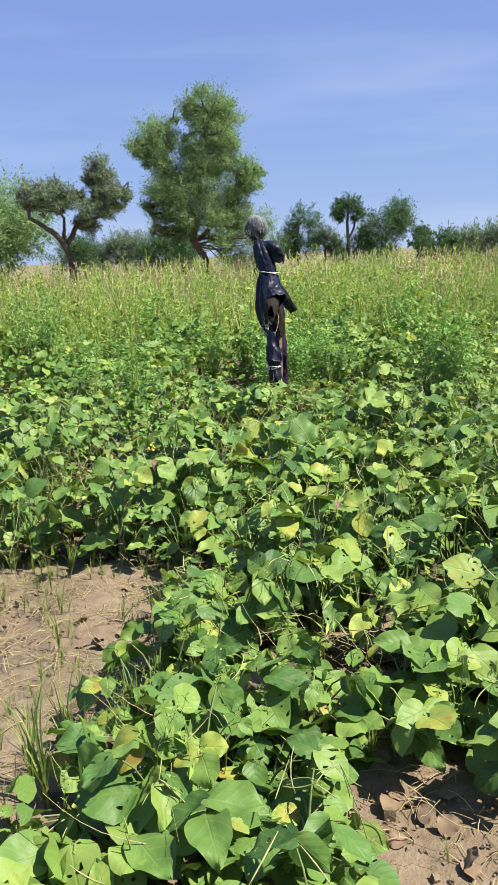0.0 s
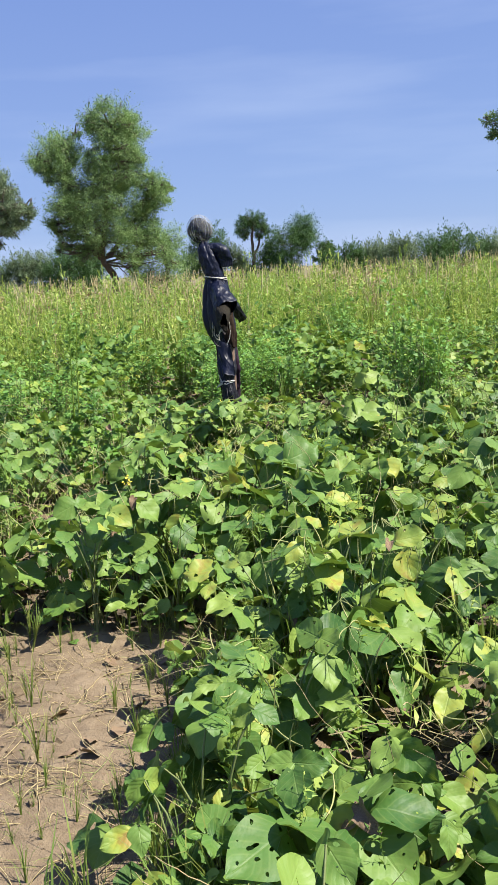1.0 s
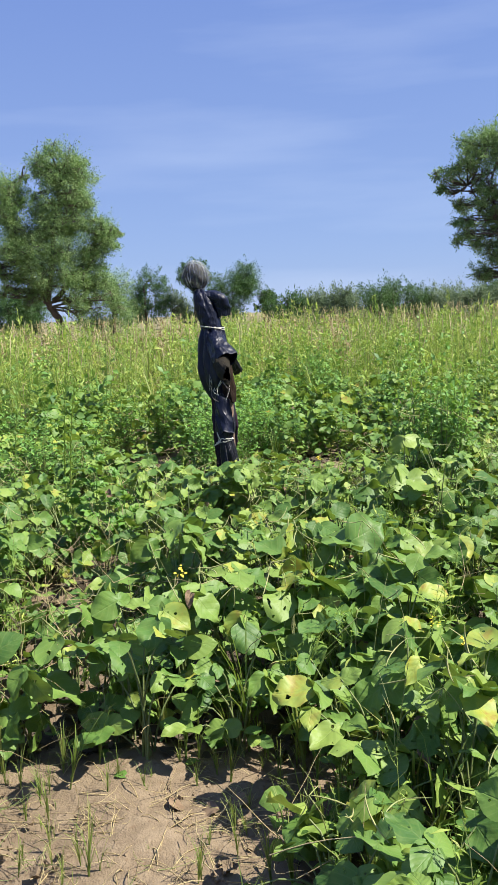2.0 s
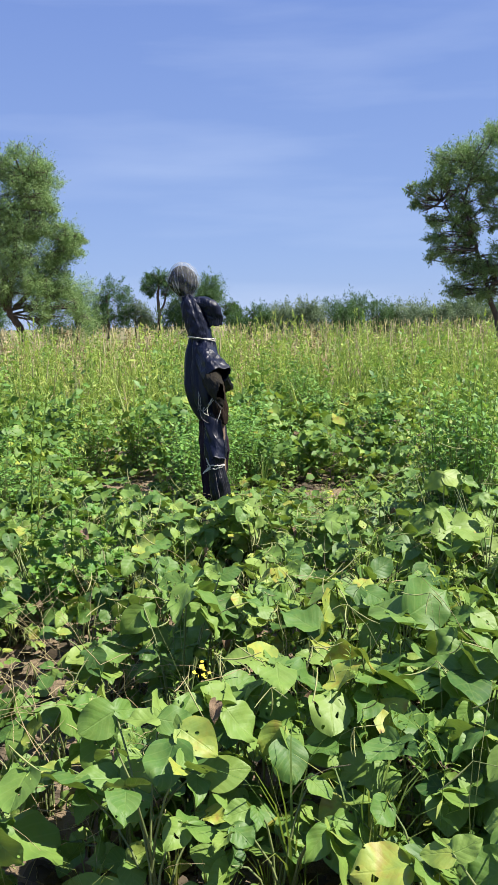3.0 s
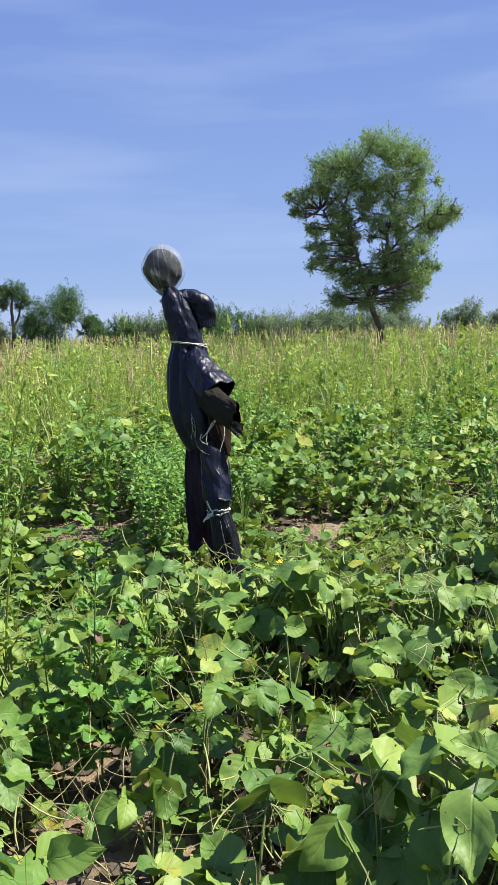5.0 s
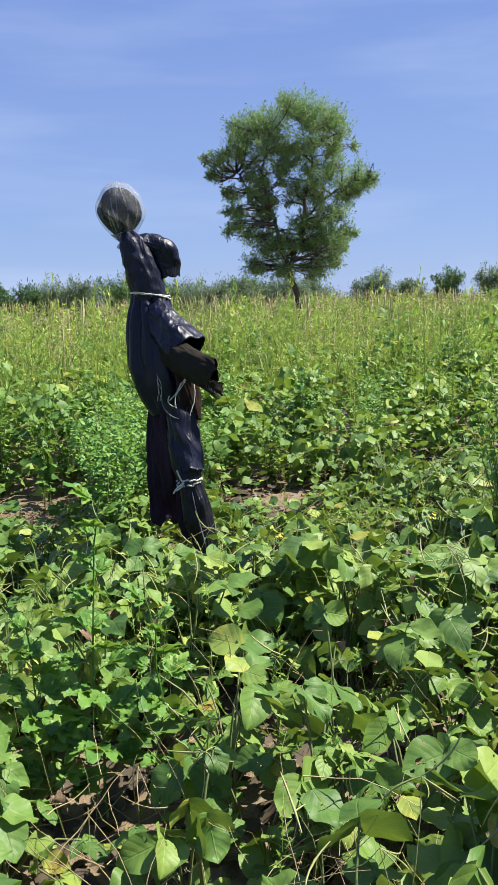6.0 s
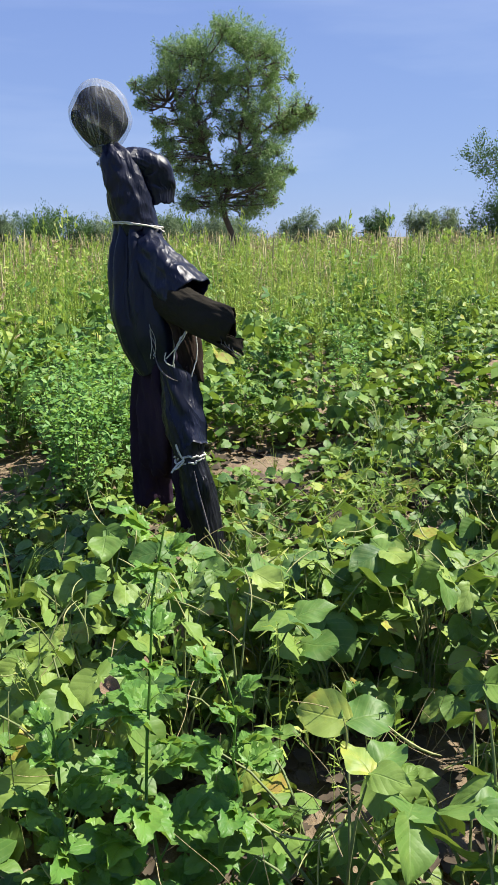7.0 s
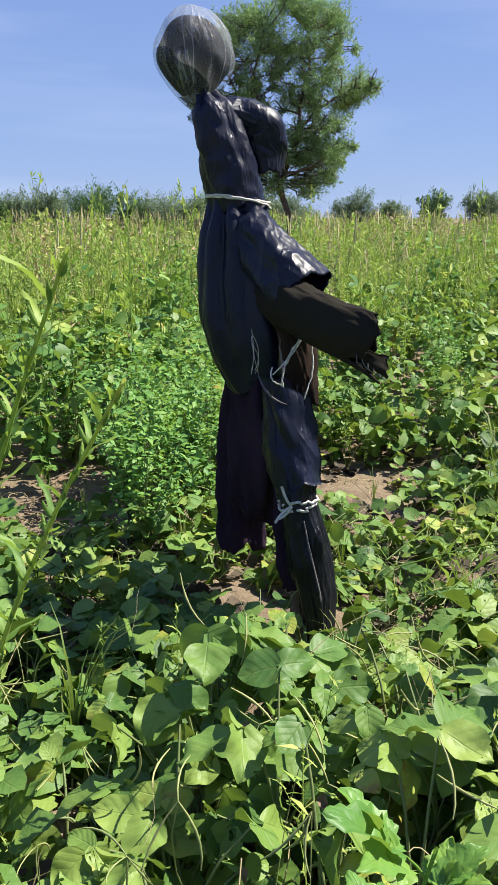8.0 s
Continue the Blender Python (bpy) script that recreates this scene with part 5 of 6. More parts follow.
def scatter(heap, templates, places, heights, seed, squash=1.0):
    rng = np.random.RandomState(seed)
    pick = rng.randint(len(templates), size=len(places))
    ang = rng.uniform(0, 2 * np.pi, len(places))
    rot = np.zeros((len(places), 3, 3))
    rot[:, 0, 0], rot[:, 0, 1], rot[:, 1, 0], rot[:, 1, 1], rot[:, 2, 2] = np.cos(ang), -np.sin(ang), np.sin(ang), np.cos(ang), 1
    tilt = rng.normal(0, 0.07, (len(places), 2))
    rot[:, 0, 2], rot[:, 1, 2] = tilt[:, 0], tilt[:, 1]
    rot *= np.asarray(heights)[:, None, None]
    rot[:, :, :2] *= squash
    for k, t in enumerate(templates):
        heap.many(t, rot[pick == k], places[pick == k])


def field_places(y0, y1, per_m2, seed, clear=None):
    """Places in the fan of land that opens beyond the scarecrow."""
    rng = np.random.RandomState(seed)
    out = []
    n = int((y1 - y0) * 40 * per_m2)
    ys = rng.uniform(y0, y1, n)
    xs = rng.uniform(-14, 26, n)
    for x, y in zip(xs, ys):
        if open_land(x, y) and (clear is None or rng.uniform() < clear(x, y)):
            out.append((x, y, float(rise(x, y)) - 0.02))
    return np.array(out)


def build_weeds():
    rng = np.random.RandomState(77)
    near_t = [stalk_template(rng, rng.randint(3, 8), rng.randint(18, 32), BLADE) for _ in range(10)]
    stout_t = [stalk_template(rng, rng.randint(4, 9), rng.randint(16, 28), SLIM, 1.7, 6) for _ in range(8)]
    bushy_t = [bushy_template(rng) for _ in range(8)]
    leafy_t = [stalk_template(rng, rng.randint(3, 7), 40, SLIM) for _ in range(8)]
    far_t = [stalk_template(rng, 3, 15, [DIAMOND], 2.0, 2) for _ in range(8)]

    def edge(x, y):
        e = 9.9 + 0.8 * noise.noise(Vector((x * 0.5, 2.2, 0))) - 0.9 * ease(-0.2, -1.4, x)
        patch = 0.72 + 0.9 * noise.noise(Vector((x * 0.7, y * 0.7, 5.5)))
        return max(0.09, min(1.0, (y - e) * 0.6)) * max(0.2, min(1.0, patch + 0.12 * (y - 10))) * (bare(x, y) < -0.1) * (math.hypot(x - 0.22, y - 7.68) > 0.9)

    p = field_places(8.4, 15.0, 14, 301, edge)
    r = np.random.RandomState(302)

    def tallness(p):
        return np.clip(0.78 + 0.08 * (p[:, 1] - 8.4), 0, 1.04) * r.uniform(0.45, 1.08, len(p)) * np.where(r.uniform(size=len(p)) < 0.15, 1.18, 1.0)

    def lie(p):
        """Stands of the same weed grow taller or shorter."""
        return np.array([0.92 + 0.55 * noise.noise(Vector((x * 0.75, y * 0.75, 3.9))) for x, y, _ in p])

    heap = Heap()
    scatter(heap, near_t, p, tallness(p) * lie(p), 303)
    # a few stalks stand out over the rest
    tall_p = field_places(8.8, 15.0, 4.0, 321, edge)
    scatter(heap, stout_t, tall_p, r.uniform(0.85, 1.35, len(tall_p)), 322, 0.85)
    tall_p = field_places(9.0, 15.0, 0.45, 341, edge)
    scatter(heap, stout_t, tall_p, r.uniform(1.25, 1.65, len(tall_p)), 342, 0.6)
    tagged(new("tall_weeds", heap.mesh("tall_weeds", mat_tall)), "tall yellow-green narrow-leaved weeds standing thick", "weeds", kind="stuff")
    p = field_places(8.8, 15.0, 14, 311, lambda x, y: edge(x, y) * min(1.0, max(0.25, 0.6 + 1.8 * noise.noise(Vector((x * 0.6, y * 0.6, 8.5))))))
    heap = Heap()
    scatter(heap, leafy_t, p, tallness(p) * lie(p) * 0.95, 312)
    tagged(new("leafy_weeds", heap.mesh("leafy_weeds", mat_leafy)), "taller darker green leafy weeds among the pale ones", "weeds", kind="stuff")
    # dense leafy weeds below and between the stalks
    p = field_places(8.5, 17.0, 8.0, 331, lambda x, y: (bare(x, y) < -0.1) * (math.hypot(x - 0.22, y - 7.68) > 0.9) * (y > 9.5 or x > 1.6) * min(1.0, max(0.0, 0.30 + 1.6 * noise.noise(Vector((x * 0.7, y * 0.7, 1.5))))))
    heap = Heap()
    scatter(heap, bushy_t, p, lie(p) * r.uniform(0.35, 0.72, len(p)), 332)
    tagged(new("bushy_weeds", heap.mesh("bushy_weeds", mat_bushy)), "bushy dark green weeds between the pale stalks", "weeds", kind="stuff")
    # single clumps that rise dark green over the pale field
    p = field_places(9.5, 20.0, 0.55, 333)
    heap = Heap()
    scatter(heap, bushy_t, p, r.uniform(0.95, 1.3, len(p)), 334, 0.8)
    tagged(new("bushy_weeds", heap.mesh("bushy_weeds", mat_bushy)), "tall dark green leafy weeds standing singly", "weeds", kind="stuff")
    # to the trees the field goes on in patches: green, pale and dry
    p = field_places(14.5, 36.0, 7.0, 304)
    tall = np.array([0.98 + 0.35 * noise.noise(Vector((x * 0.4, y * 0.4, 6.6))) for x, y, _ in p]) * r.uniform(0.5, 1.2, len(p))
    patch = np.array([noise.noise(Vector((x * 0.55, y * 0.3, 2.2))) + 0.5 * noise.noise(Vector((x * 1.6, y * 0.9, 4.2))) for x, y, _ in p]) + r.normal(0, 0.22, len(p))
    for label, mat, pick in (("tall yellow-green weeds filling the field to the trees", mat_tall, (patch >= -0.12) & (patch < 0.28)), ("darker green leafy weeds in the far field", mat_leafy, patch < -0.12),
                             ("dry straw-coloured weeds in the far field", mat_dry, patch >= 0.28)):
        heap = Heap()
        scatter(heap, far_t, p[pick], tall[pick], 305, 1.6)
        tagged(new("tall_weeds", heap.mesh("tall_weeds", mat)), label, "weeds", kind="stuff")
    # fine weeds coming up between the beans
    q = []
    while len(q) < 430:
        x, y = r.uniform(-2.2, 2.8), r.uniform(1.8, 9.2)
        if bare(x, y) < -0.05 and math.hypot(x - 0.2, y - 7.7) > 0.4 and hollow(x, y) < 0.35:
            q.append((x, y, -0.01))
    q = np.array(q)
    high = np.array([canopy(x, y) for x, y, _ in q]) * r.uniform(0.75, 1.28, len(q))
    for label, mat, ts, pick in (("thin branching yellow-green weeds between the beans", mat_tall, near_t, np.arange(len(q)) % 2 == 0), ("thin leafy green weeds between the beans", mat_sesame, leafy_t, np.arange(len(q)) % 2 == 1)):
        heap = Heap()
        scatter(heap, ts, q[pick], high[pick], 313)
        tagged(new("fine_weeds", heap.mesh("fine_weeds", mat)), label, "weeds", kind="stuff")
    # the same weeds to both sides of the open land
    side = np.array([(x, y, float(rise(x, y)) - 0.02) for x, y in r.uniform((-16, 8.4), (30, 36), (2200, 2)) if not open_land(x, y)])
    heap = Heap()
    scatter(heap, far_t, side, r.uniform(0.6, 1.3, len(side)), 323, 2.2)
    tagged(new("tall_weeds", heap.mesh("tall_weeds", mat_tall)), "tall yellow-green weeds at the sides of the field", "weeds", kind="stuff")
    # dry brown stalks standing in loose clumps
    p = field_places(8.8, 20.0, 2.6, 324, lambda x, y: edge(x, y) * (noise.noise(Vector((x * 0.9, y * 0.9, 7.1))) > 0.18))
    heap = Heap()
    scatter(heap, near_t, p, r.uniform(0.5, 1.1, len(p)), 325, 0.7)
    tagged(new("dry_weeds", heap.mesh("dry_weeds", mat_dry)), "dry straw-brown weed stalks among the green", "weeds", kind="stuff")
    # grasses with pale seed spikes
    spikes = [spike_template(rng) for _ in range(8)]
    p = field_places(11.0, 36.0, 6.0, 306, lambda x, y: 0.25 + 0.75 * max(0, noise.noise(Vector((x * 0.3, y * 0.3, 1.0))) + 0.4))
    heap = Heap()
    scatter(heap, spikes, p, r.uniform(0.85, 1.4, len(p)), 307, 1.4)
    tagged(new("grass_spikes", heap.mesh("grass_spikes", mat_seed)), "straw-coloured grass spikes above the weeds", "grass", kind="stuff")
    tufts = [grass_template(rng, 13) for _ in range(6)]
    p = field_places(8.8, 22.0, 3.2, 308, edge)
    heap = Heap()
    scatter(heap, tufts, p, r.uniform(0.5, 1.1, len(p)), 309)
    # thin grass among the beans and at the edges of the sand
    q = []
    while len(q) < 900:
        x, y = (r.uniform(-3, 4), r.uniform(0.8, 9.5)) if len(q) < 560 else (r.uniform(-1.9, 0.0), r.uniform(2.0, 4.0))
        b = bare(x, y)
        if b < 0.55 and math.hypot(x - 0.2, y - 7.7) > 0.3 and r.uniform() < (1.0 if b > -0.5 else 0.25):
            q.append((x, y, -0.01))
    q = np.array(q)
    low = np.array([0.55 if bare(x, y) > -0.05 else 1.0 for x, y, _ in q])
    scatter(heap, tufts, q, r.uniform(0.07, 0.30, len(q)) * np.where(r.uniform(size=len(q)) < 0.2, 1.6, 1.0) * low, 310)
    tagged(new("grass", heap.mesh("grass", mat_grass)), "thin green and straw grass tufts", "grass", kind="stuff")


# the ones that stand up over their neighbours
TALL_BUSHY = [(1.50, 6.50), (1.62, 6.64), (1.40, 6.66), (1.88, 11.5), (2.15, 11.8), (-2.4, 9.6), (-2.65, 9.9), (1.70, 6.9)]


def build_small_weeds():
    """Bushy little-leaved weeds behind and beside the scarecrow."""
    rng = np.random.RandomState(88)
    shapes = []
    for _ in range(4):
        h, stem = Heap(), Heap()
        n = 620
        d = rng.normal(size=(n, 3))
        d[:, 2] = np.abs(d[:, 2]) + 0.2
        d /= np.linalg.norm(d, axis=1)[:, None]
        # upright shoots, each with small leaves along it
        lobes = rng.normal(0, 0.5, (9, 3)) * [0.22, 0.22, 0.0] + np.array([0, 0, 1]) * rng.uniform(0.36, 0.6, 9)[:, None]
        base = lobes[rng.randint(9, size=n)]
        t = rng.uniform(0.12, 1.0, n)[:, None] ** 0.8
        foot = base * t + d * [0.075, 0.075, 0.05] * (1.25 - t * 0.7)
        rot = frames_of(rng.normal(0, 1, (n, 3)) * [1, 1, 0.4], np.tile([0.2, -0.1, 1.0], (n, 1)) + rng.normal(0, 0.35, (n, 3))) * rng.uniform(0.018, 0.034, n)[:, None, None]
        for k in range(4):
            h.many(FINE[k], rot[k::4], foot[k::4])
        for k in range(0, n, 16):
            stem.put(*tube(bend((0, 0, -0.01), foot[k], -0.02, 4), [0.003, 0.0025, 0.002, 0.001], 3))
        shapes.append((h.mesh("leaves", mat_small), stem.mesh("stem", mat_stem)))
    count = 0
    for x, y in [(0.12, 8.42), (0.30, 8.55), (0.47, 8.78), (0.34, 8.92), (0.56, 9.02), (0.52, 8.56), (0.50, 9.25), (0.68, 9.32), (0.74, 8.92), (0.22, 8.68), (0.95, 9.4), (-0.75, 9.35), (1.15, 9.15), (0.7, 9.7), (-0.5, 9.85), (1.4, 9.5),
                 (1.05, 9.9), (-0.1, 10.0), (0.35, 9.75), (2.2, 9.7), (2.6, 9.3), (-1.2, 9.5), (-1.7, 9.9), (3.2, 9.9), (1.8, 10.3), (-0.95, 10.4), (-2.3, 9.4), (-1.25, 8.3), (-1.6, 7.9), (-0.95, 8.0)] + TALL_BUSHY:
        leaves, stem = shapes[count % 4]
        w = thing("small_leaved_weed", "bushy blue-green weed with many small leaves" if (x, y) not in TALL_BUSHY else "tall bushy green weed with many small leaves", "weed", (x, y, 0), "weeds behind the scarecrow")
        s = rng.uniform(0.85, 1.35)
        tall = (x, y) in TALL_BUSHY
        w.matrix_basis = pose(x, y, float(rise(x, y)), 0, 0, rng.uniform(0, 360)) @ (Matrix.Diagonal((1.25, 1.25, s * 1.75, 1)) if tall else Matrix.Scale(s, 4))
        tagged(part("foliage", leaves, w), kind="stuff")
        tagged(part("stalk", stem, w), kind="stuff")
        count += 1


def sesame(x, y, high, lean, seed):
    """A tall stalk with narrow drooping leaves and upright seed capsules, leaf by leaf."""
    rng = np.random.RandomState(seed)
    p = thing("sesame_plant", "tall green sesame stalk with narrow leaves and seed capsules", "sesame plant", (x, y, 0), "tall stalks beside the path")
    line = bend((0, 0, -0.02), (lean[0], lean[1], high), 0, 10, (lean[0] * -0.25, lean[1] * -0.25, 0))
    part("stem", mesh_of("stem", *tube(line, np.linspace(0.0062, 0.0018, 10), 6)[:2], mat_tall), p)
    n = int(high * 38)
    for i in range(n):
        t = 0.16 + 0.84 * i / n
        c = np.array([np.interp(t, np.linspace(0, 1, 10), line[:, k]) for k in range(3)])
        az = i * 1.57 + rng.normal(0, 0.3)
        d = np.array([[math.cos(az), math.sin(az), rng.uniform(0.3, 1.5) if t < 0.7 else rng.uniform(1.2, 3.0)]])
        m = Matrix((frames_of(d, np.array([[0, 0, 1.0]]))[0] * (0.080 - 0.036 * t) * rng.uniform(0.7, 1.25)).tolist()).to_4x4()
        m.translation = Vector(c)
        leaf = new("leaf", SESAME_LEAF[i % 4])
        leaf.parent, leaf.matrix_local = p, m
        if t > 0.3:
            cap = new("capsule", SESAME_POD)
            cap.parent = p
            cap.matrix_local = Matrix.Translation(Vector(c)) @ pose(0, 0, 0, 0, 18, math.degrees(az) + 70) @ Matrix.Diagonal((0.42, 0.42, 0.62, 1))


SESAME_LEAF = [mesh_of("leaf", *leaflet(RNG, 3, 6, w, 1.1, 0.4, 0.8, 0.04, False)[:2], mat_sesame) for w in (0.13, 0.16, 0.11, 0.15)]
_v, _f, _u = tube(np.array([(0, 0, 0), (0.002, 0, 0.006), (0.004, 0, 0.016), (0.004, 0, 0.026), (0.003, 0, 0.034)]) + np.array([0.006, 0, 0]), [0.002, 0.005, 0.006, 0.0045, 0.001], 6)
SESAME_POD = mesh_of("capsule", _v, _f, mat_sesame, _u)


def lobed_weed(x, y, high, seed, lean=(0.02, 0.01)):
    """A weed with ribbed, deeply cut leaves of five fingers."""
    rng = np.random.RandomState(seed)
    p = thing("lobed_weed", "fresh green weed with ribbed five-fingered leaves", "weed", (x, y, 0))
    line = bend((0, 0, -0.02), (lean[0], lean[1], high), 0, 8, rng.normal(0, 0.03, 3) * [1, 1, 0]) + np.concatenate([np.zeros((1, 3)), rng.normal(0, 0.006, (7, 3))])
    part("stem", mesh_of("stem", *tube(line, np.linspace(0.0038, 0.0016, 8), 6)[:2], mat_lobed), p)
    n = int(high * 27)
    for i in range(n):
        t = 0.2 + 0.8 * i / n
        c = np.array([np.interp(t, np.linspace(0, 1, 8), line[:, k]) for k in range(3)])
        az = i * 2.4 + rng.normal(0, 0.3)
        d = np.array([[math.cos(az), math.sin(az), rng.uniform(-0.1, 0.5) + 0.9 * t * t]])
        m = Matrix((frames_of(d, np.array([[0.25, -0.1, 1.0]]) + rng.normal(0, 0.2, (1, 3)))[0] * (0.112 - 0.056 * t) * rng.uniform(0.7, 1.15)).tolist()).to_4x4()
        m.translation = Vector(c)
        leaf = new("leaf", LOBED[i % 3])
        leaf.parent, leaf.matrix_local = p, m


def lobed_leaf(seed):
    rng = np.random.RandomState(seed)
    h = Heap()
    h.put(*tube(bend((0, 0, 0), (0, 0.62, 0.04), -0.05, 4), [0.022, 0.018, 0.016, 0.014], 4))
    for a, s in ((0, 1.0), (0.72, 0.85), (-0.72, 0.85), (1.5, 0.6), (-1.5, 0.6)):
        v, f, u = leaflet(rng, 5, 16, 0.58, 1.0, 0.40, 0.30, 0.05, False)
        v = v * s
        v[:, 2] += 0.022 * np.cos(v[:, 1] / s * 31) * np.abs(v[:, 0]) * 4      # ribbed
        v[:, 0] *= 1 + 0.16 * np.sin(v[:, 1] / s * 34)      # toothed edge
        rot = np.array([[math.cos(a), math.sin(a), 0], [-math.sin(a), math.cos(a), 0], [0, 0, 1]])
        h.put(v @ rot.T + np.array([0, 0.6, 0.04 + 0.004 * abs(a)]), f, u)
    return h.mesh("leaf", mat_lobed)


LOBED = [lobed_leaf(s) for s in (1, 2, 3)]


# ---- litter on the soil ----
def crooked(rng, start, d, length, n=7, sway=0.35):
    """A thin stalk that wanders."""
    step = np.asarray(d, float) + np.cumsum(rng.normal(0, sway * 0.6, (n - 1, 3)), axis=0)
    step *= (length / (n - 1)) / np.linalg.norm(step, axis=1)[:, None]
    return np.concatenate([[start], np.asarray(start) + np.cumsum(step, axis=0)])


def build_litter():
    rng = np.random.RandomState(55)
    twigs, crumbs, dead = Heap(), Heap(), Heap()
    cube = np.array([[-1, -1, -1], [1, -1, -1], [1, 1, -1], [-1, 1, -1], [-.7, -.6, .8], [.6, -.7, .9], [.7, .6, .7], [-.6, .7, .8]], float)
    quads = np.array([[0, 3, 2, 1], [4, 5, 6, 7], [0, 1, 5, 4], [1, 2, 6, 5], [2, 3, 7, 6], [3, 0, 4, 7]])
    for cx, cy, rx, ry in SAND:
        n = int(260 * rx * ry / 0.2)
        for _ in range(min(n, 500)):
            x, y = cx + rng.normal(0, 0.55) * rx, cy + rng.normal(0, 0.55) * ry
            s = rng.uniform(0.002, 0.007) if rng.uniform() < 0.93 else rng.uniform(0.008, 0.016)
            m = np.array(Euler(rng.uniform(0, 6, 3)).to_matrix()) * s
            crumbs.put(cube @ m.T + np.array([x, y, s * 0.3 + 0.004]), quads)
        for _ in range(min(int(130 * rx * ry / 0.2), 320)):
            x, y, a, L = cx + rng.normal(0, 0.6) * rx, cy + rng.normal(0, 0.6) * ry, rng.uniform(0, 6.28), rng.uniform(0.03, 0.16)
            e = np.array([math.cos(a), math.sin(a), 0]) * L
            twigs.put(*tube(bend((x, y, 0.008), np.array([x, y, 0.012]) + e, -0.01, 5, rng.normal(0, 0.01, 3)), rng.uniform(0.0008, 0.002), 3))
        for _ in range(5):
            x, y = cx + rng.normal(0, 0.6) * rx, cy + rng.normal(0, 0.6) * ry
            d = np.array([[rng.normal(), rng.normal(), 0.2]])
            dead.many(LEAFLETS[rng.randint(14)], frames_of(d, np.array([[rng.normal(0, 0.4), rng.normal(0, 0.4), 1.0]])) * 0.06, np.array([[x, y, 0.015]]))
    # dark leaf pieces added over the sand so gaps in the crop look shaded
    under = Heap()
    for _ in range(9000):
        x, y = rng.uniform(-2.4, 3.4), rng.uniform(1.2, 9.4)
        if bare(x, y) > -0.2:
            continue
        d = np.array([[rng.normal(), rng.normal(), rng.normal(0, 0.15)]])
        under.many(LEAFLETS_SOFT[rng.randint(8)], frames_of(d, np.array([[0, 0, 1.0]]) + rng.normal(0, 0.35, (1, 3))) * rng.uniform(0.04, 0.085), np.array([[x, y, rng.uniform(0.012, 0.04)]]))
    tagged(new("dead_and_shade_leaves", under.mesh("dead_and_shade_leaves", mat_shade_leaf)), "dark leaf pieces added under the beans as deep shade", "leaves", kind="stuff")
    # dry stalks and runners lying through the crop
    for k in range(1500):
        x, y = rng.uniform(-2.2, 2.8), rng.uniform(1.6, 9.2)
        if k < 620:
            cx, cy, cr = HOLLOWS[k % len(HOLLOWS)]
            x, y = cx + rng.normal(0, 0.7) * cr, cy + rng.normal(0, 0.7) * cr
        if math.hypot(x - 0.2, y - 7.7) < 0.4:
            continue
        z = canopy(x, y) * rng.uniform(0.25, 0.95)
        a = rng.uniform(0, 6.28)
        twigs.put(*tube(crooked(rng, (x, y, z), (math.cos(a), math.sin(a), rng.normal(0.2, 0.7)), rng.uniform(0.08, 0.36)), np.linspace(1, 0.5, 7) * rng.uniform(0.0007, 0.0019), 3))
    # slender green runners and pod stalks standing above the leaves
    green = Heap()
    for _ in range(760):
        x, y = rng.uniform(-1.8, 2.6), rng.uniform(1.7, 8.8)
        if math.hypot(x - 0.2, y - 7.7) < 0.4 or bare(x, y) > -0.1:
            continue
        h = canopy(x, y)
        top = np.array([x + rng.normal(0, 0.07), y + rng.normal(0, 0.07), h * rng.uniform(0.9, 1.22)])
        green.put(*tube(bend((x, y, h * 0.3), top, -0.02, 6, rng.normal(0, 0.03, 3)), np.linspace(1.2, 0.6, 6) * rng.uniform(0.0008, 0.0018), 3))
        if rng.uniform() < 0.45:
            for _ in range(rng.randint(2, 6)):
                v, f, u = POD_ARRAYS[rng.randint(5)]
                m = np.array(Euler((rng.normal(0, 0.9), rng.normal(0, 0.9), rng.uniform(0, 6))).to_matrix())
                green.put(v @ m.T * rng.uniform(0.5, 1.0) + top, f, u)
    # small withered weeds, half straw and half green, sprawling over the bare sand
    sprawl = np.random.RandomState(56)
    for _ in range(70):
        cx, cy = sprawl.uniform(-1.75, -0.1), sprawl.uniform(2.0, 3.85)
        if bare(cx, cy) < 0.0:
            continue
        heap = green if sprawl.uniform() < 0.4 else twigs
        for _ in range(sprawl.randint(5, 12)):
            a = sprawl.uniform(0, 6.28)
            path = crooked(sprawl, (cx + sprawl.normal(0, 0.02), cy + sprawl.normal(0, 0.02), 0.006), (math.cos(a), math.sin(a), 0.25), sprawl.uniform(0.05, 0.17), 7, 0.4)
            path[:, 2] = np.abs(path[:, 2]) + 0.003
            heap.put(*tube(path, np.linspace(1, 0.5, 7) * sprawl.uniform(0.0008, 0.0018), 3))
    # pulled weeds lying beside the scarecrow
    stalks = [stalk_template(rng, 4, 22, BLADE) for _ in range(4)]
    pulled = Heap()
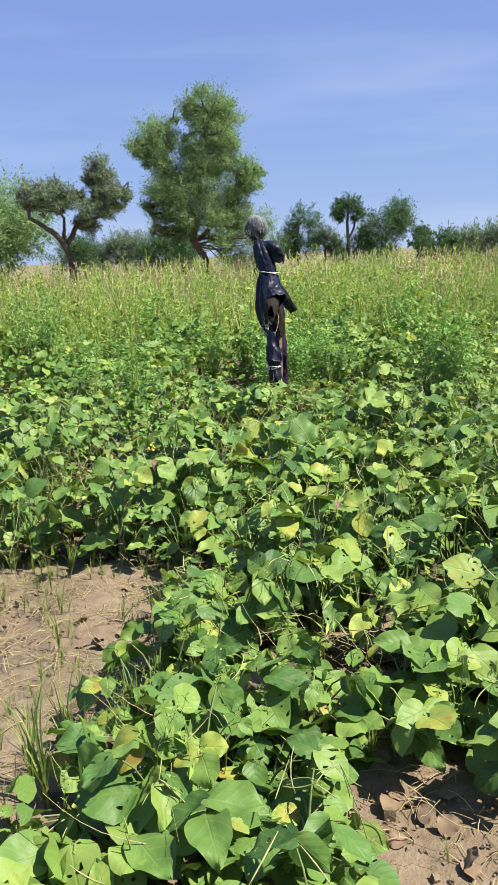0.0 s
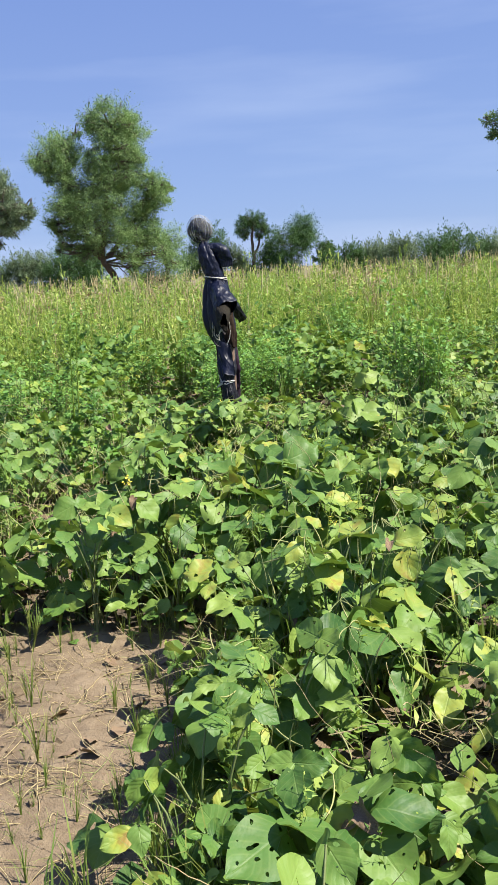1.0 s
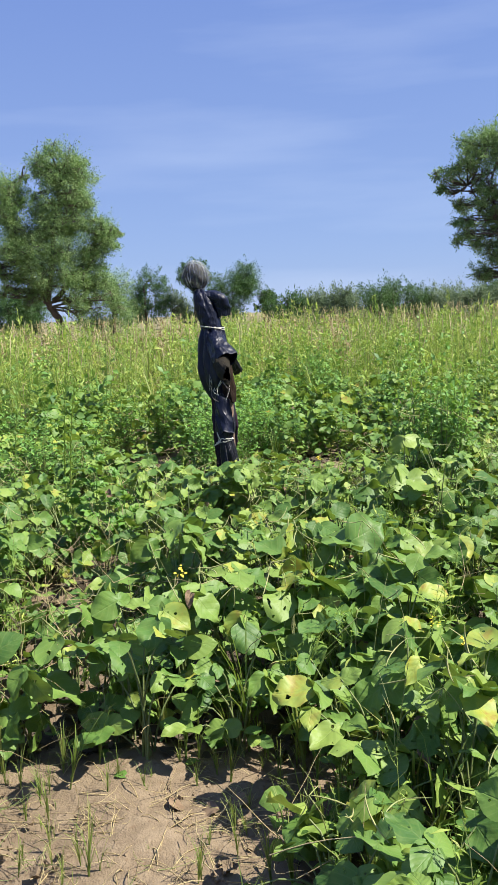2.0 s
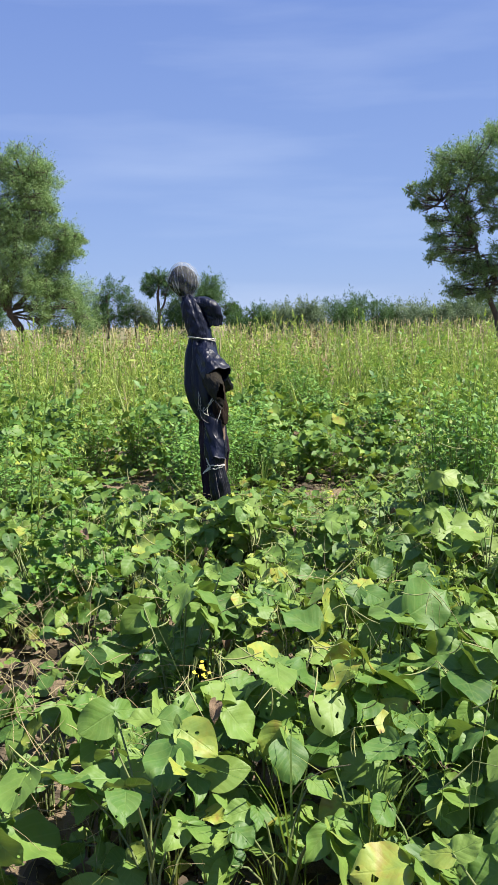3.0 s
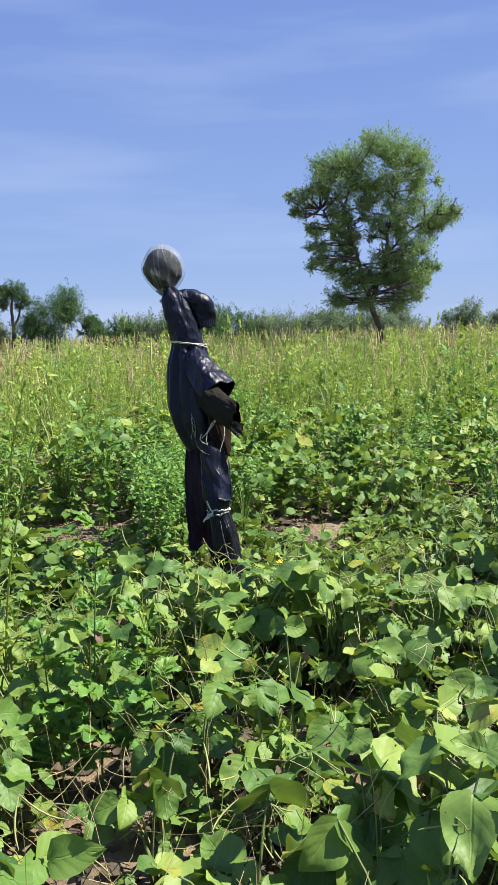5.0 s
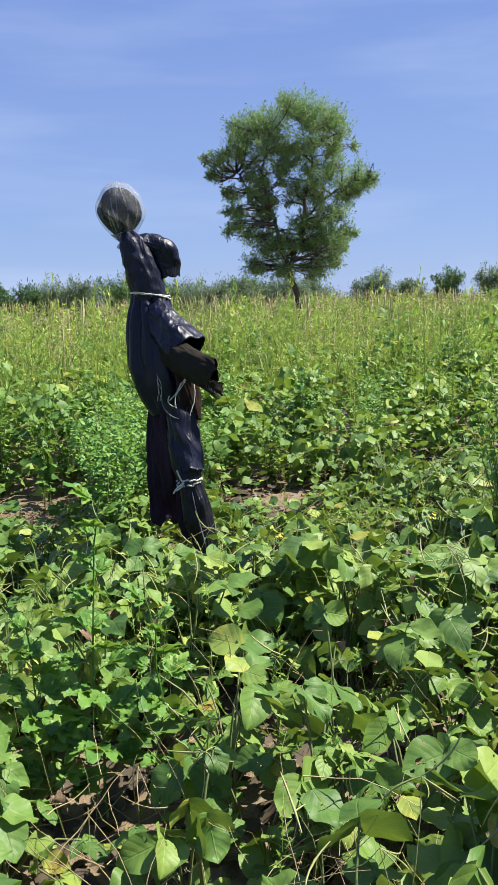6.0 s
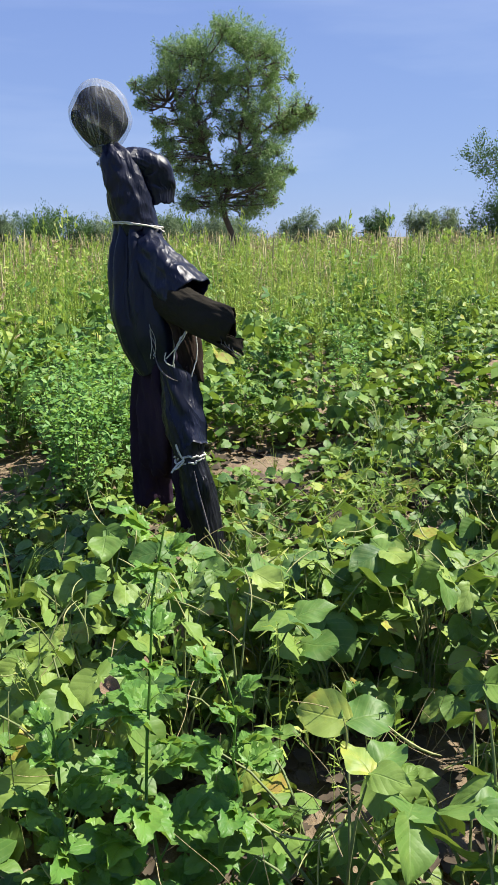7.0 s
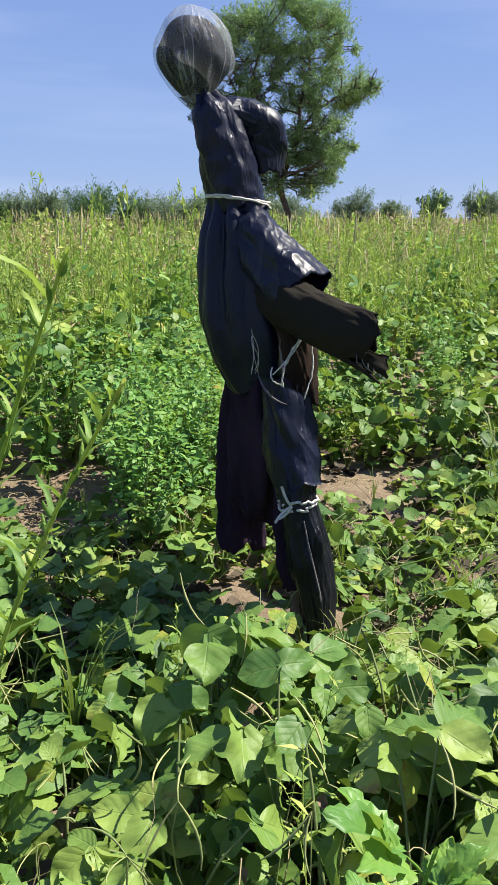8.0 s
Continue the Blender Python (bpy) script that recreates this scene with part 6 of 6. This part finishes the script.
    for _ in range(13):
        a, L = rng.normal(0.2, 0.35), rng.uniform(0.45, 0.85)
        d = np.array([[math.cos(a), math.sin(a), rng.normal(0.12, 0.1)]])
        m = frames_of(d, np.array([[0, 0, 1.0]]) + rng.normal(0, 0.5, (1, 3)))[:, :, [0, 2, 1]] * L
        pulled.many(stalks[rng.randint(4)], m, np.array([[rng.normal(0.66, 0.16), rng.normal(7.44, 0.10), rng.uniform(0.06, 0.2)]]))
    tagged(new("pulled_weeds", pulled.mesh("pulled_weeds", mat_sesame)), "pulled pale green weeds lying in a loose heap", "weeds", kind="stuff")
    tagged(new("pod_stalks", green.mesh("pod_stalks", mat_pod)), "thin stalks with clusters of green and straw pods", "stalks", kind="stuff")
    tagged(new("soil_crumbs", crumbs.mesh("soil_crumbs", mat_soil, False)), "small crumbs and clods of sandy soil", "soil", kind="stuff")
    tagged(new("dry_stalks", twigs.mesh("dry_stalks", mat_dry)), "thin dry straw-coloured stalks and runners", "stalks", kind="stuff")
    tagged(new("dead_and_shade_leaves", dead.mesh("dead_and_shade_leaves", mat_deadleaf)), "brown dead leaves lying on the sand", "leaves", kind="stuff")


build_weeds()
build_small_weeds()
for x, y, high, lean, seed in [(-1.005, 6.78, 1.28, (0.10, -0.49), 1), (-0.975, 6.80, 1.17, (0.11, -0.52), 2), (-1.32, 6.75, 1.10, (0.10, -0.06), 3), (3.30, 9.20, 1.42, (0.02, 0.0), 4), (3.22, 9.28, 1.30, (-0.02, 0.0), 9), (3.36, 9.12, 1.2, (0.05, 0.0), 11), (-0.5, 9.9, 1.3, (0.03, 0.0), 7), (0.75, 10.2, 1.35, (0.0, 0.05), 8),
                               (1.52, 6.50, 1.36, (-0.02, 0.03), 12), (1.58, 6.42, 1.15, (0.05, 0.0), 13), (1.45, 6.58, 1.05, (-0.05, 0.02), 14), (1.62, 6.60, 1.25, (0.04, 0.03), 15)]:
    sesame(x, y, high, lean, seed)
lobed_weed(-0.80, 5.98, 0.87, 6)
lobed_weed(-0.72, 6.00, 0.58, 7, (0.05, -0.02))
lobed_weed(-0.90, 6.02, 0.56, 8, (-0.05, 0.02))
near_rows = build_beans()
build_litter()
build_bean_plants(near_rows)
